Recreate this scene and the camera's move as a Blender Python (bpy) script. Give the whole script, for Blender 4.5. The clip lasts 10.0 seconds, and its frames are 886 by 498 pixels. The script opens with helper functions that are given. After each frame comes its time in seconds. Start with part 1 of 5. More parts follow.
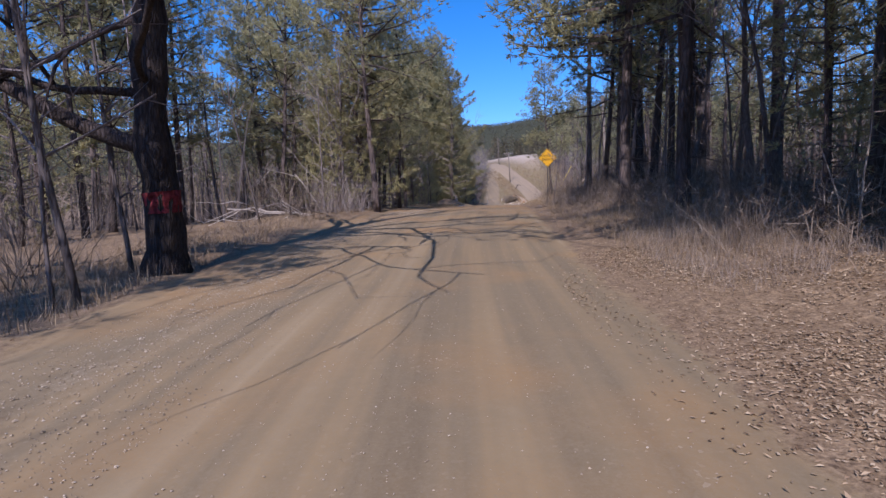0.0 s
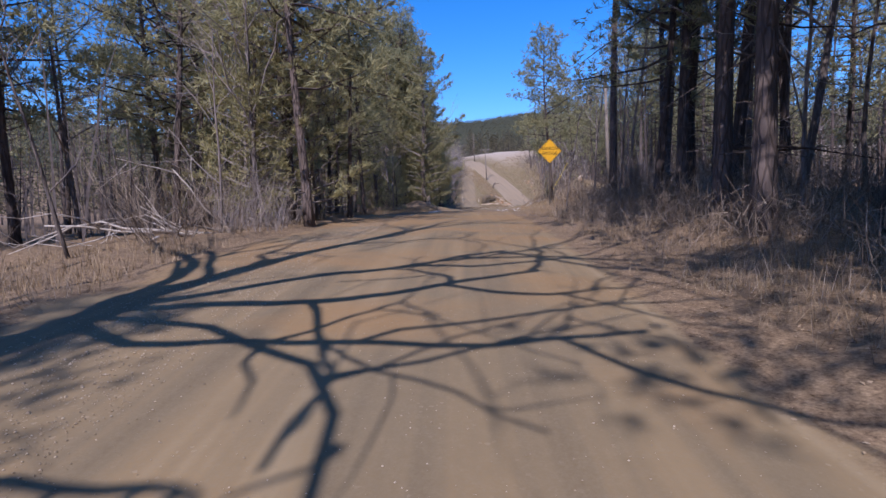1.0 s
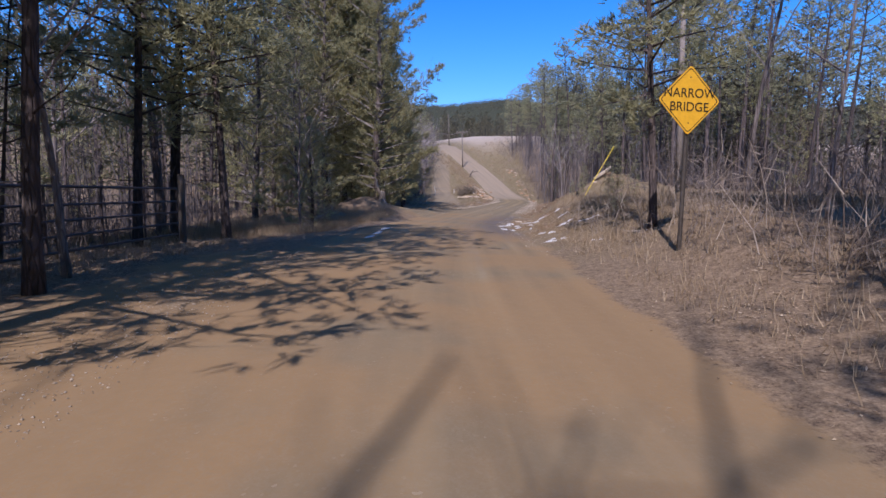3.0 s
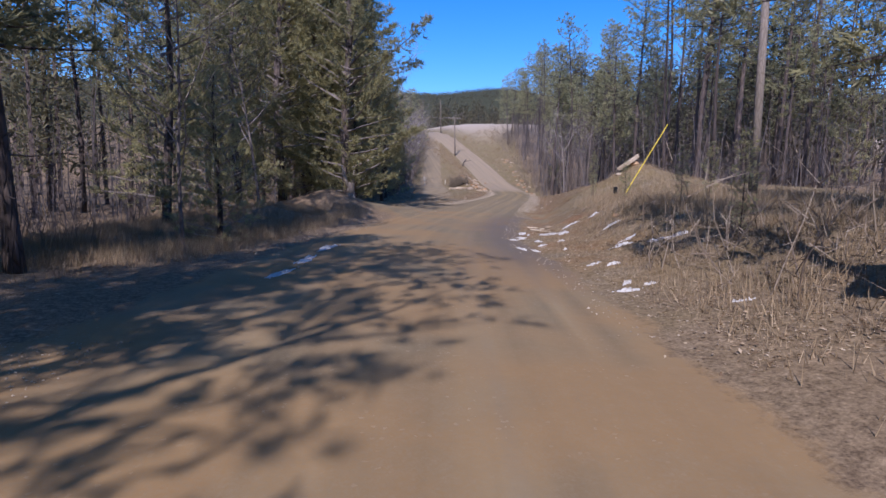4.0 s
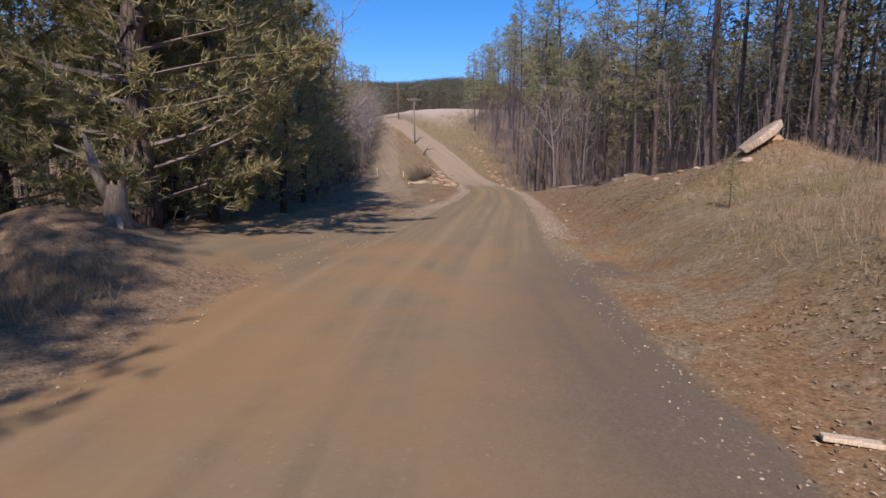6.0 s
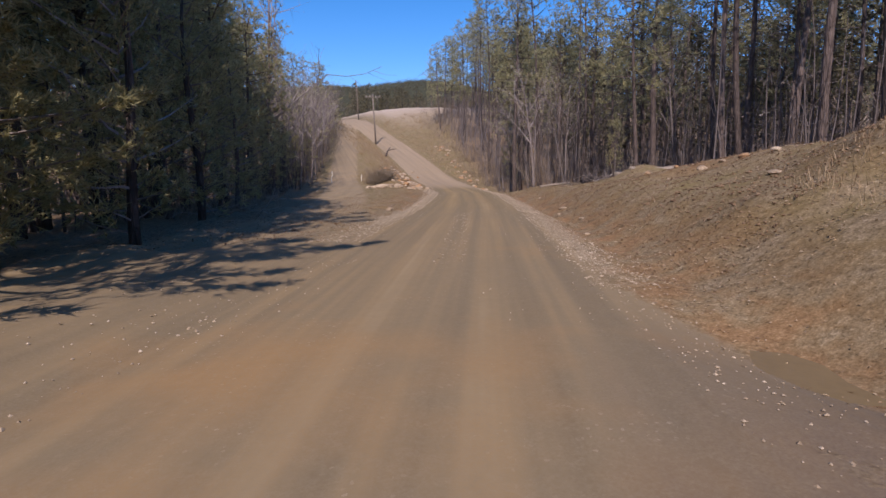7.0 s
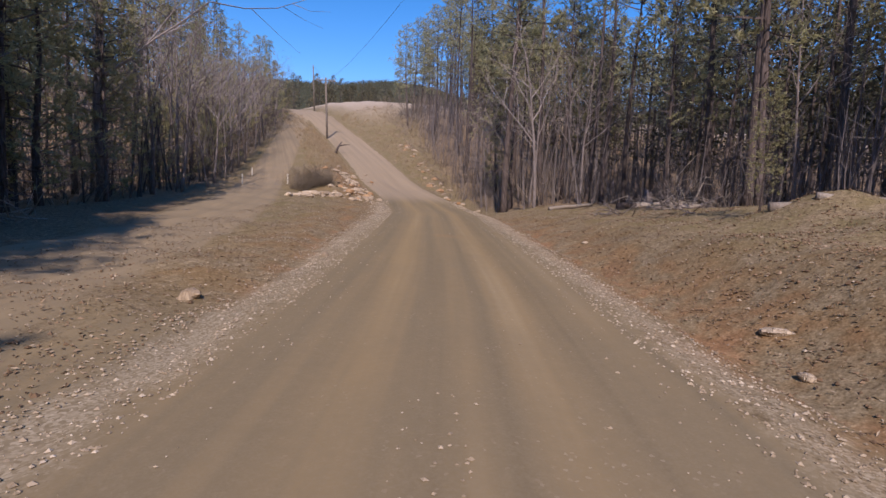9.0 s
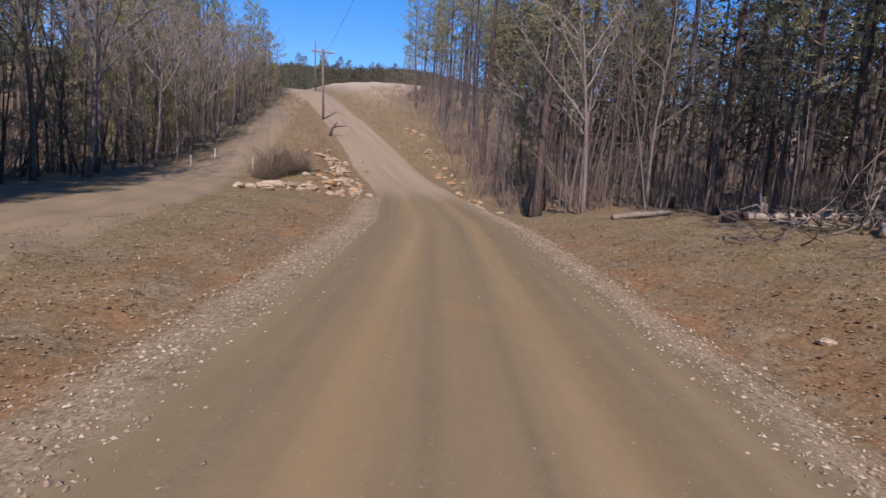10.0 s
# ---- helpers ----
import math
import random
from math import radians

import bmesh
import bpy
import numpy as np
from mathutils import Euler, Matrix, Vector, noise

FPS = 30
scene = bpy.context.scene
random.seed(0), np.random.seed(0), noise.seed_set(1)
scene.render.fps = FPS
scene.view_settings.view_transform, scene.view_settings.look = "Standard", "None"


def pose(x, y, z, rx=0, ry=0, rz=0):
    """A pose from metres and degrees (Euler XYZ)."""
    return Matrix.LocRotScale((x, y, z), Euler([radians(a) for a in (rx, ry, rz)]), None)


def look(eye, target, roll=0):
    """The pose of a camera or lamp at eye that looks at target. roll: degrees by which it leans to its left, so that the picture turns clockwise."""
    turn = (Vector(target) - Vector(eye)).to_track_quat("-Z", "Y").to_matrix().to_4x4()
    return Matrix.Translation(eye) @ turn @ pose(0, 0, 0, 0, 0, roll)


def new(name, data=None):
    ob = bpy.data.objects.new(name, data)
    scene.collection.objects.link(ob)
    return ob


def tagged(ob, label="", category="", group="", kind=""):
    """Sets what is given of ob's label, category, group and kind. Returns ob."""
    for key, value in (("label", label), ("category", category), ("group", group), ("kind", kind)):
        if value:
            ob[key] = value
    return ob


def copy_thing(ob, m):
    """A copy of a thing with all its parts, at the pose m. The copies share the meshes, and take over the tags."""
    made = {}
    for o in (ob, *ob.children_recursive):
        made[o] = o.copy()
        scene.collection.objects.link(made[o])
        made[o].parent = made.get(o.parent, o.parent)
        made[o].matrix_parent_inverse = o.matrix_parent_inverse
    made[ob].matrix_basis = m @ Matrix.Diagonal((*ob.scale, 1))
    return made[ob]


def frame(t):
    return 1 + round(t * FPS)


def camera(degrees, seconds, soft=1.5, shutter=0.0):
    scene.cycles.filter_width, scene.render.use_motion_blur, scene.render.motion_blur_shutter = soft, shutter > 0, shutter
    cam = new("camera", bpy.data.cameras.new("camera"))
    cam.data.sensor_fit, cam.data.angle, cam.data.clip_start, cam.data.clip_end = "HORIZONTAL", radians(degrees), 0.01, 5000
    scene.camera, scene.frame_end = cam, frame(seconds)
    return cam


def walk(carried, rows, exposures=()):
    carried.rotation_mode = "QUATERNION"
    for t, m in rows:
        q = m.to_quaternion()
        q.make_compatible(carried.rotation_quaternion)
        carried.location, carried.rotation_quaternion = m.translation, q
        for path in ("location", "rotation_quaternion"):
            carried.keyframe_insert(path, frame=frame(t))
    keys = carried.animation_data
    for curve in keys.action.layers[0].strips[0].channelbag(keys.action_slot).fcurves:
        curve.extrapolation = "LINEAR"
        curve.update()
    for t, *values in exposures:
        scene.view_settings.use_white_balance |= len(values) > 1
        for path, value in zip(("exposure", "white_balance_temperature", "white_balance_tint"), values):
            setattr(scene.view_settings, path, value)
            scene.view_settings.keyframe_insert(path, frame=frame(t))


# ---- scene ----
# The camera rides over a dirt road at windscreen height.
cam = camera(80.2, 10.0, soft=1.5)
METRES, EYE, TILT, LEAN, TURN = 72.0, 1.42, -4.0, 1.7, 0.0
ROWS = [
    (0.0, 0.0, 0.0, 0.0, 0.0, 0.0, 0.0),
    (0.5, 0.0008, 0.0553, 0.0084, -1.68, -0.09, 0.18),
    (1.0, 0.0038, 0.1108, 0.016, -2.91, -0.31, -0.21),
    (1.5, 0.0073, 0.1675, 0.0246, -3.19, -0.91, -0.24),
    (2.0, 0.011, 0.2223, 0.0325, -4.17, -1.69, -0.98),
    (2.5, 0.0155, 0.2753, 0.0392, -5.24, -1.65, -1.6),
    (4.0, 0.033, 0.4094, 0.0527, -7.11, -2.92, -2.75),
    (4.5, 0.0388, 0.4568, 0.0578, -7.05, -3.51, -2.78),
    (5.0, 0.0447, 0.5045, 0.0616, -7.32, -3.83, -2.81),
    (5.5, 0.0511, 0.5521, 0.0661, -9.22, -3.88, -3.0),
    (7.0, 0.0805, 0.6848, 0.0736, -14.8, -3.31, 0.16),
    (7.5, 0.0923, 0.7276, 0.0781, -16.05, -3.71, -0.28),
    (8.0, 0.1057, 0.7721, 0.082, -16.52, -3.15, 0.0),
    (8.5, 0.1195, 0.8179, 0.0869, -17.14, -3.17, -1.02),
    (9.0, 0.1354, 0.8681, 0.0919, -18.5, -2.69, -2.76),
    (9.5, 0.1526, 0.9203, 0.0967, -18.41, -2.94, -2.57),
    (10.0, 0.1684, 0.9752, 0.1013, -17.58, -3.8, -4.35),
]
walk(cam, [(t, pose(0, 0, EYE, TILT, LEAN, TURN) @ pose(METRES * x, METRES * y, METRES * z, 90 + pitch, roll, yaw)) for t, x, y, z, yaw, pitch, roll in ROWS],
     exposures=[(0.0, 0.14, 5300, 32), (1.5, 0.14, 5250, 32), (4.0, 0.12, 5220, 30), (5.0, 0.14, 5650, 30), (5.5, 0.12, 5950, 30), (7.0, 0.05, 5950, 31), (10.0, 0.04, 5920, 31)])

# ---- world and sun ----
SUN_ELEVATION, SUN_BEARING = 40.0, 19.0     # shadows fall towards this bearing, degrees from +y to +x
to_sun = Vector((-math.sin(radians(SUN_BEARING)) * math.cos(radians(SUN_ELEVATION)),
                 -math.cos(radians(SUN_BEARING)) * math.cos(radians(SUN_ELEVATION)),
                 math.sin(radians(SUN_ELEVATION))))
world = bpy.data.worlds.new("sky")
scene.world = world
world.use_nodes = True
wn = world.node_tree.nodes
sky = wn.new("ShaderNodeTexSky")
sky.sky_type = 'NISHITA'
sky.sun_disc = False
sky.sun_elevation = radians(SUN_ELEVATION)
sky.sun_rotation = math.atan2(to_sun.x, to_sun.y)
sky.altitude = 300
sky.air_density = 1.0
sky.dust_density = 0.3
sky.ozone_density = 3.0
wn["Background"].inputs["Strength"].default_value = 0.14
deep = wn.new("ShaderNodeHueSaturation")
deep.inputs["Saturation"].default_value = 1.36
deep.inputs["Hue"].default_value = 0.497
world.node_tree.links.new(sky.outputs[0], deep.inputs["Color"])
world.node_tree.links.new(deep.outputs[0], wn["Background"].inputs["Color"])
sun_data = bpy.data.lights.new("sun", 'SUN')
sun_data.energy = 5.0
sun_data.angle = radians(0.53)
sun_data.color = (1.0, 0.875, 0.66)
sun = new("sun", sun_data)
sun.matrix_world = look((0, 0, 60), Vector((0, 0, 60)) - to_sun)

# ---- materials ----
def material(name, rough=0.9, spec=0.25):
    m = bpy.data.materials.new(name)
    m.use_nodes = True
    b = m.node_tree.nodes["Principled BSDF"]
    b.inputs["Roughness"].default_value = rough
    b.inputs["Specular IOR Level"].default_value = spec
    return m, m.node_tree.nodes, m.node_tree.links, b


def tex_noise(n, l, vec, scale, detail=5.0, rough=0.6):
    t = n.new("ShaderNodeTexNoise")
    t.inputs["Scale"].default_value = scale
    t.inputs["Detail"].default_value = detail
    t.inputs["Roughness"].default_value = rough
    if vec is not None:
        l.new(vec, t.inputs["Vector"])
    return t


def ramp(n, l, fac, stops):
    r = n.new("ShaderNodeValToRGB")
    while len(r.color_ramp.elements) < len(stops):
        r.color_ramp.elements.new(0.5)
    for e, (p, c) in zip(r.color_ramp.elements, stops):
        e.position = p
        e.color = (*c, 1) if len(c) == 3 else c
    l.new(fac, r.inputs[0])
    return r.outputs[0]


def mixc(n, l, fac, a, b, kind='MIX'):
    m = n.new("ShaderNodeMix")
    m.data_type, m.blend_type = 'RGBA', kind
    for sock, v in ((m.inputs[0], fac), (m.inputs[6], a), (m.inputs[7], b)):
        if isinstance(v, (int, float)):
            sock.default_value = v
        elif isinstance(v, tuple):
            sock.default_value = (*v, 1)
        else:
            l.new(v, sock)
    return m.outputs[2]


def calc(n, l, op, a, b=0.0, c=None):
    m = n.new("ShaderNodeMath")
    m.operation = op
    for sock, v in zip(m.inputs, (a, b, c)):
        if v is None:
            continue
        if isinstance(v, (int, float)):
            sock.default_value = v
        else:
            l.new(v, sock)
    return m.outputs[0]


def attribute(n, name):
    a = n.new("ShaderNodeAttribute")
    a.attribute_name = name
    return a.outputs["Fac"]


def bump(n, l, b, height, strength=0.5, distance=0.02):
    k = n.new("ShaderNodeBump")
    k.inputs["Strength"].default_value = strength
    k.inputs["Distance"].default_value = distance
    l.new(height, k.inputs["Height"])
    l.new(k.outputs[0], b.inputs["Normal"])


def island_random(n):
    return n.new("ShaderNodeNewGeometry").outputs["Random Per Island"]


def object_random(n):
    return n.new("ShaderNodeObjectInfo").outputs["Random"]


def foliage(name, dark, mid, light, rough=0.75):
    m, n, l, b = material(name, rough, 0.3)
    geo = n.new("ShaderNodeNewGeometry")
    info = n.new("ShaderNodeObjectInfo")
    pos = tex_noise(n, l, geo.outputs["Position"], 0.7, 3.0)
    f = calc(n, l, 'ADD', calc(n, l, 'MULTIPLY', geo.outputs["Random Per Island"], 0.55), calc(n, l, 'MULTIPLY', pos.outputs[0], 0.45))
    f = calc(n, l, 'ADD', f, calc(n, l, 'MULTIPLY', calc(n, l, 'SUBTRACT', info.outputs["Random"], 0.5), 0.25))
    col = ramp(n, l, f, [(0.15, dark), (0.5, mid), (0.9, light)])
    l.new(col, b.inputs["Base Color"])
    tr = n.new("ShaderNodeBsdfTranslucent")
    l.new(col, tr.inputs[0])
    mx = n.new("ShaderNodeMixShader")
    mx.inputs[0].default_value = 0.5
    l.new(b.outputs[0], mx.inputs[1])
    l.new(tr.outputs[0], mx.inputs[2])
    l.new(mx.outputs[0], n["Material Output"].inputs["Surface"])
    return m


def bark(name, dark, light, scale=1.0, deep=0.03):
    m, n, l, b = material(name, 0.95, 0.15)
    tc = n.new("ShaderNodeTexCoord")
    mp = n.new("ShaderNodeMapping")
    mp.inputs["Scale"].default_value = (9 * scale, 9 * scale, 1.6 * scale)
    l.new(tc.outputs["Object"], mp.inputs[0])
    vo = n.new("ShaderNodeTexVoronoi")
    vo.feature = 'DISTANCE_TO_EDGE'
    vo.inputs["Scale"].default_value = 1.6
    nz = tex_noise(n, l, mp.outputs[0], 1.3, 6.0)
    l.new(mixc(n, l, 0.25, mp.outputs[0], nz.outputs[1]), vo.inputs["Vector"])
    crack = ramp(n, l, vo.outputs["Distance"], [(0.0, (0, 0, 0)), (0.16, (1, 1, 1))])
    big = tex_noise(n, l, tc.outputs["Object"], 0.9, 4.0)
    f = calc(n, l, 'ADD', calc(n, l, 'MULTIPLY', nz.outputs[0], 0.6), calc(n, l, 'MULTIPLY', big.outputs[0], 0.5))
    f = calc(n, l, 'ADD', f, calc(n, l, 'MULTIPLY', calc(n, l, 'SUBTRACT', object_random(n), 0.5), 0.3))
    col = ramp(n, l, f, [(0.3, dark), (0.75, light)])
    col = mixc(n, l, crack, mixc(n, l, 0.55, col, dark), col)
    l.new(col, b.inputs["Base Color"])
    bump(n, l, b, calc(n, l, 'ADD', crack, calc(n, l, 'MULTIPLY', nz.outputs[0], 0.5)), 0.8, deep)
    return m


PINE_NEEDLES = foliage("pine_needles", (0.17, 0.165, 0.085), (0.37, 0.355, 0.18), (0.55, 0.52, 0.30))
CEDAR_SPRAYS = foliage("cedar_sprays", (0.19, 0.178, 0.09), (0.385, 0.36, 0.175), (0.56, 0.52, 0.28))
# darker copies of the needles, with the inner woods' shade put into the colour
SHADED_FAR_LEAVES = foliage("shaded_far_needles", (0.06, 0.056, 0.035), (0.145, 0.132, 0.078), (0.24, 0.215, 0.13))
SHADED_DEEP_LEAVES = foliage("shaded_deep_needles", (0.08, 0.075, 0.045), (0.20, 0.185, 0.10), (0.33, 0.30, 0.17))
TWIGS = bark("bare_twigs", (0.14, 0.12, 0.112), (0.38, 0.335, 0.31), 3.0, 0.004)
# the twig bark darkened, so its colour carries the dimness under the pines
SHADED_UNDERGROWTH = bark("shaded_undergrowth_stems", (0.055, 0.047, 0.045), (0.18, 0.158, 0.152), 3.0, 0.004)
BLEACHED_WOOD = bark("bleached_dead_wood", (0.34, 0.30, 0.26), (0.70, 0.65, 0.58), 2.0, 0.006)
DEAD_WOOD = bark("weathered_dead_wood", (0.17, 0.14, 0.11), (0.42, 0.37, 0.31), 2.0, 0.006)
PINE_BARK = bark("pine_bark", (0.045, 0.037, 0.034), (0.19, 0.152, 0.136), 1.0, 0.03)
GREY_BARK = bark("hardwood_bark", (0.075, 0.063, 0.058), (0.29, 0.25, 0.23), 1.4, 0.015)
OAK_BARK = bark("oak_bark", (0.03, 0.025, 0.023), (0.125, 0.10, 0.09), 2.0, 0.03)
POLE_WOOD = bark("utility_pole_wood", (0.12, 0.10, 0.08), (0.27, 0.23, 0.19), 1.6, 0.006)


def blades_material(name, stops, rough=0.9):
    m, n, l, b = material(name, rough, 0.2)
    geo = n.new("ShaderNodeNewGeometry")
    pos = tex_noise(n, l, geo.outputs["Position"], 0.5, 3.0)
    f = calc(n, l, 'ADD', calc(n, l, 'MULTIPLY', geo.outputs["Random Per Island"], 0.6), calc(n, l, 'MULTIPLY', pos.outputs[0], 0.4))
    l.new(ramp(n, l, f, stops), b.inputs["Base Color"])
    return m


DRY_GRASS = blades_material("dry_grass", [(0.1, (0.13, 0.09, 0.052)), (0.5, (0.26, 0.195, 0.118)), (0.85, (0.40, 0.32, 0.21))])
LEAF_LITTER = blades_material("fallen_leaves", [(0.15, (0.11, 0.07, 0.04)), (0.35, (0.24, 0.165, 0.10)), (0.55, (0.36, 0.27, 0.17)), (0.75, (0.45, 0.355, 0.235)), (0.95, (0.54, 0.45, 0.325))])
CLODS = blades_material("clods_and_straw", [(0.15, (0.10, 0.067, 0.042)), (0.4, (0.19, 0.128, 0.078)), (0.65, (0.32, 0.24, 0.155)), (0.92, (0.60, 0.52, 0.40))])
EARTH_CLODS = blades_material("earth_clods", [(0.1, (0.085, 0.055, 0.034)), (0.5, (0.175, 0.115, 0.068)), (0.8, (0.27, 0.19, 0.12)), (0.97, (0.42, 0.34, 0.25))])
STONE = blades_material("gravel_stone", [(0.1, (0.18, 0.14, 0.094)), (0.55, (0.34, 0.275, 0.195)), (0.92, (0.56, 0.485, 0.38))])
DARK_BRUSH = blades_material("dark_island_brush", [(0.1, (0.09, 0.073, 0.053)), (0.5, (0.17, 0.14, 0.105)), (0.9, (0.29, 0.245, 0.185))])
BRUSH = blades_material("brown_brush_twigs", [(0.1, (0.09, 0.068, 0.052)), (0.5, (0.20, 0.16, 0.125)), (0.9, (0.38, 0.32, 0.25))])


def paint(name, colour, rough=0.45, metal=0.0, wear=0.15, spec=0.4):
    m, n, l, b = material(name, rough, spec)
    tc = n.new("ShaderNodeTexCoord")
    nz = tex_noise(n, l, tc.outputs["Object"], 14.0, 5.0)
    dark = tuple(c * (1 - 2.2 * wear) for c in colour)
    l.new(ramp(n, l, nz.outputs[0], [(0.35, dark), (0.6, colour)]), b.inputs["Base Color"])
    b.inputs["Metallic"].default_value = metal
    return m


SIGN_YELLOW = paint("sign_yellow", (0.66, 0.36, 0.01), 0.4, wear=0.05)
SIGN_BLACK = paint("sign_black", (0.012, 0.012, 0.012), 0.5)
GUARD_YELLOW = paint("guard_yellow", (0.85, 0.66, 0.02), 0.45, wear=0.06)
GATE_STEEL = paint("gate_paint", (0.085, 0.065, 0.06), 0.5, wear=0.2)
POST_STEEL = paint("post_steel", (0.10, 0.085, 0.07), 0.6, 0.3)
WIRE = paint("wire", (0.05, 0.05, 0.05), 0.5, 0.5)
RED_PAINT = paint("red_tree_paint", (0.20, 0.035, 0.04), 0.9, wear=0.3, spec=0.15)
POST_WHITE = paint("white_post_paint", (0.60, 0.56, 0.48), 0.7, wear=0.1)
PALE_WOOD = bark("pale_sawn_wood", (0.42, 0.33, 0.22), (0.70, 0.60, 0.45), 3.0, 0.003)
ORANGE = paint("orange_board", (0.75, 0.20, 0.03), 0.6, wear=0.08)
ROCK = bark("pale_sandstone", (0.27, 0.205, 0.135), (0.58, 0.48, 0.355), 0.8, 0.01)
CLAY_ROCK = bark("clay_stained_rock", (0.28, 0.16, 0.08), (0.55, 0.38, 0.22), 0.8, 0.01)
SNOW = paint("old_snow", (0.58, 0.565, 0.54), 0.6, wear=0.04, spec=0.3)
MUDDY_WATER = paint("muddy_water", (0.19, 0.14, 0.072), 0.3, wear=0.05, spec=0.16)


def ground_material():
    m, n, l, b = material("earth", 0.95, 0.15)
    pos = n.new("ShaderNodeNewGeometry").outputs["Position"]
    big = tex_noise(n, l, pos, 0.22, 4.0).outputs[0]
    mid = tex_noise(n, l, pos, 1.3, 5.0).outputs[0]
    fine = tex_noise(n, l, pos, 9.0, 6.0, 0.7).outputs[0]
    grit = tex_noise(n, l, pos, 55.0, 4.0, 0.7).outputs[0]
    flecks = tex_noise(n, l, pos, 34.0, 4.0, 0.7).outputs[0]
    side = attribute(n, "lateral")
    along = attribute(n, "along")
    road = attribute(n, "road")
    comb = n.new("ShaderNodeCombineXYZ")
    l.new(calc(n, l, 'MULTIPLY', side, 2.2), comb.inputs[0])
    l.new(calc(n, l, 'MULTIPLY', along, 0.045), comb.inputs[1])
    streak = tex_noise(n, l, comb.outputs[0], 1.0, 3.0, 0.55).outputs[0]
    # packed dirt, with pale wheel lanes, loose sand and damp patches
    dirt = ramp(n, l, streak, [(0.32, (0.140, 0.108, 0.066)), (0.45, (0.205, 0.157, 0.092)), (0.57, (0.275, 0.200, 0.106)), (0.70, (0.345, 0.265, 0.155))])
    dirt = mixc(n, l, ramp(n, l, big, [(0.42, (0, 0, 0)), (0.62, (1, 1, 1))]), dirt, mixc(n, l, 0.5, dirt, (0.195, 0.158, 0.10)))
    # two wheel lanes worn to tan, the crown and edges left grey-brown
    lane = ramp(n, l, calc(n, l, 'MULTIPLY', calc(n, l, 'ABSOLUTE', calc(n, l, 'ADD', side, calc(n, l, 'MULTIPLY', calc(n, l, 'SUBTRACT', mid, 0.5), 0.5))), 0.4),
                [(0.0, (0.45, 0.45, 0.45)), (0.14, (0.2, 0.2, 0.2)), (0.32, (1, 1, 1)), (0.55, (0.12, 0.12, 0.12)), (0.9, (0, 0, 0))])
    lanes = attribute(n, "lanes")
    dirt = mixc(n, l, calc(n, l, 'MULTIPLY', lanes, calc(n, l, 'SUBTRACT', 1.0, lane)), dirt, mixc(n, l, 0.65, dirt, (0.165, 0.135, 0.074)))
    dirt = mixc(n, l, calc(n, l, 'MULTIPLY', calc(n, l, 'MULTIPLY', lanes, lane), 0.6), dirt, (0.305, 0.216, 0.092))
    rust = tex_noise(n, l, pos, 0.38, 3.0).outputs[0]
    rusty = calc(n, l, 'ADD', rust, calc(n, l, 'MULTIPLY', attribute(n, "rusty"), 0.14))
    dirt = mixc(n, l, ramp(n, l, rusty, [(0.50, (0, 0, 0)), (0.70, (0.75, 0.75, 0.75))]), dirt, (0.31, 0.188, 0.078))
    damp = calc(n, l, 'ADD', attribute(n, "damp"), calc(n, l, 'MULTIPLY', calc(n, l, 'SUBTRACT', calc(n, l, 'ADD', calc(n, l, 'MULTIPLY', streak, 0.6), calc(n, l, 'MULTIPLY', big, 0.4)), 0.5), 1.5))
    damp = ramp(n, l, damp, [(0.40, (0, 0, 0)), (0.95, (0.8, 0.8, 0.8))])
    dirt = mixc(n, l, damp, dirt, (0.108, 0.086, 0.068))
    dirt = mixc(n, l, calc(n, l, 'MULTIPLY', attribute(n, "pale"), 0.7), dirt, mixc(n, l, streak, (0.27, 0.205, 0.135), (0.47, 0.375, 0.265)))
    dirt = mixc(n, l, calc(n, l, 'MULTIPLY', ramp(n, l, calc(n, l, 'ADD', calc(n, l, 'MULTIPLY', grit, 0.6), calc(n, l, 'MULTIPLY', flecks, 0.4)), [(0.40, (0, 0, 0)), (0.62, (1, 1, 1))]), 0.45), dirt, mixc(n, l, fine, (0.135, 0.106, 0.064), (0.36, 0.298, 0.195)))
    # the verge: leaf mould, straw and red clay
    fleck = calc(n, l, 'ADD', calc(n, l, 'MULTIPLY', fine, 0.45), calc(n, l, 'MULTIPLY', flecks, 0.55))
    litter = ramp(n, l, fleck, [(0.36, (0.08, 0.054, 0.034)), (0.5, (0.205, 0.147, 0.090)), (0.66, (0.37, 0.275, 0.17))])
    straw = ramp(n, l, fleck, [(0.36, (0.085, 0.058, 0.032)), (0.48, (0.205, 0.156, 0.092)), (0.58, (0.32, 0.250, 0.155)), (0.68, (0.50, 0.42, 0.29))])
    grass = ramp(n, l, fleck, [(0.36, (0.10, 0.083, 0.035)), (0.56, (0.20, 0.16, 0.072)), (0.68, (0.32, 0.255, 0.13))])
    verge = mixc(n, l, attribute(n, "straw"), litter, mixc(n, l, ramp(n, l, mid, [(0.38, (0.1, 0.1, 0.1)), (0.62, (0.85, 0.85, 0.85))]), straw, grass))
    clay = ramp(n, l, fleck, [(0.36, (0.13, 0.07, 0.034)), (0.52, (0.27, 0.155, 0.075)), (0.66, (0.42, 0.28, 0.155))])
    clay_at = calc(n, l, 'MULTIPLY', attribute(n, "clay"), ramp(n, l, mid, [(0.4, (0, 0, 0)), (0.6, (1, 1, 1))]))
    verge = mixc(n, l, clay_at, verge, clay)
    hay = ramp(n, l, fine, [(0.3, (0.33, 0.265, 0.195)), (0.7, (0.54, 0.455, 0.355))])
    verge = mixc(n, l, attribute(n, "field"), verge, hay)
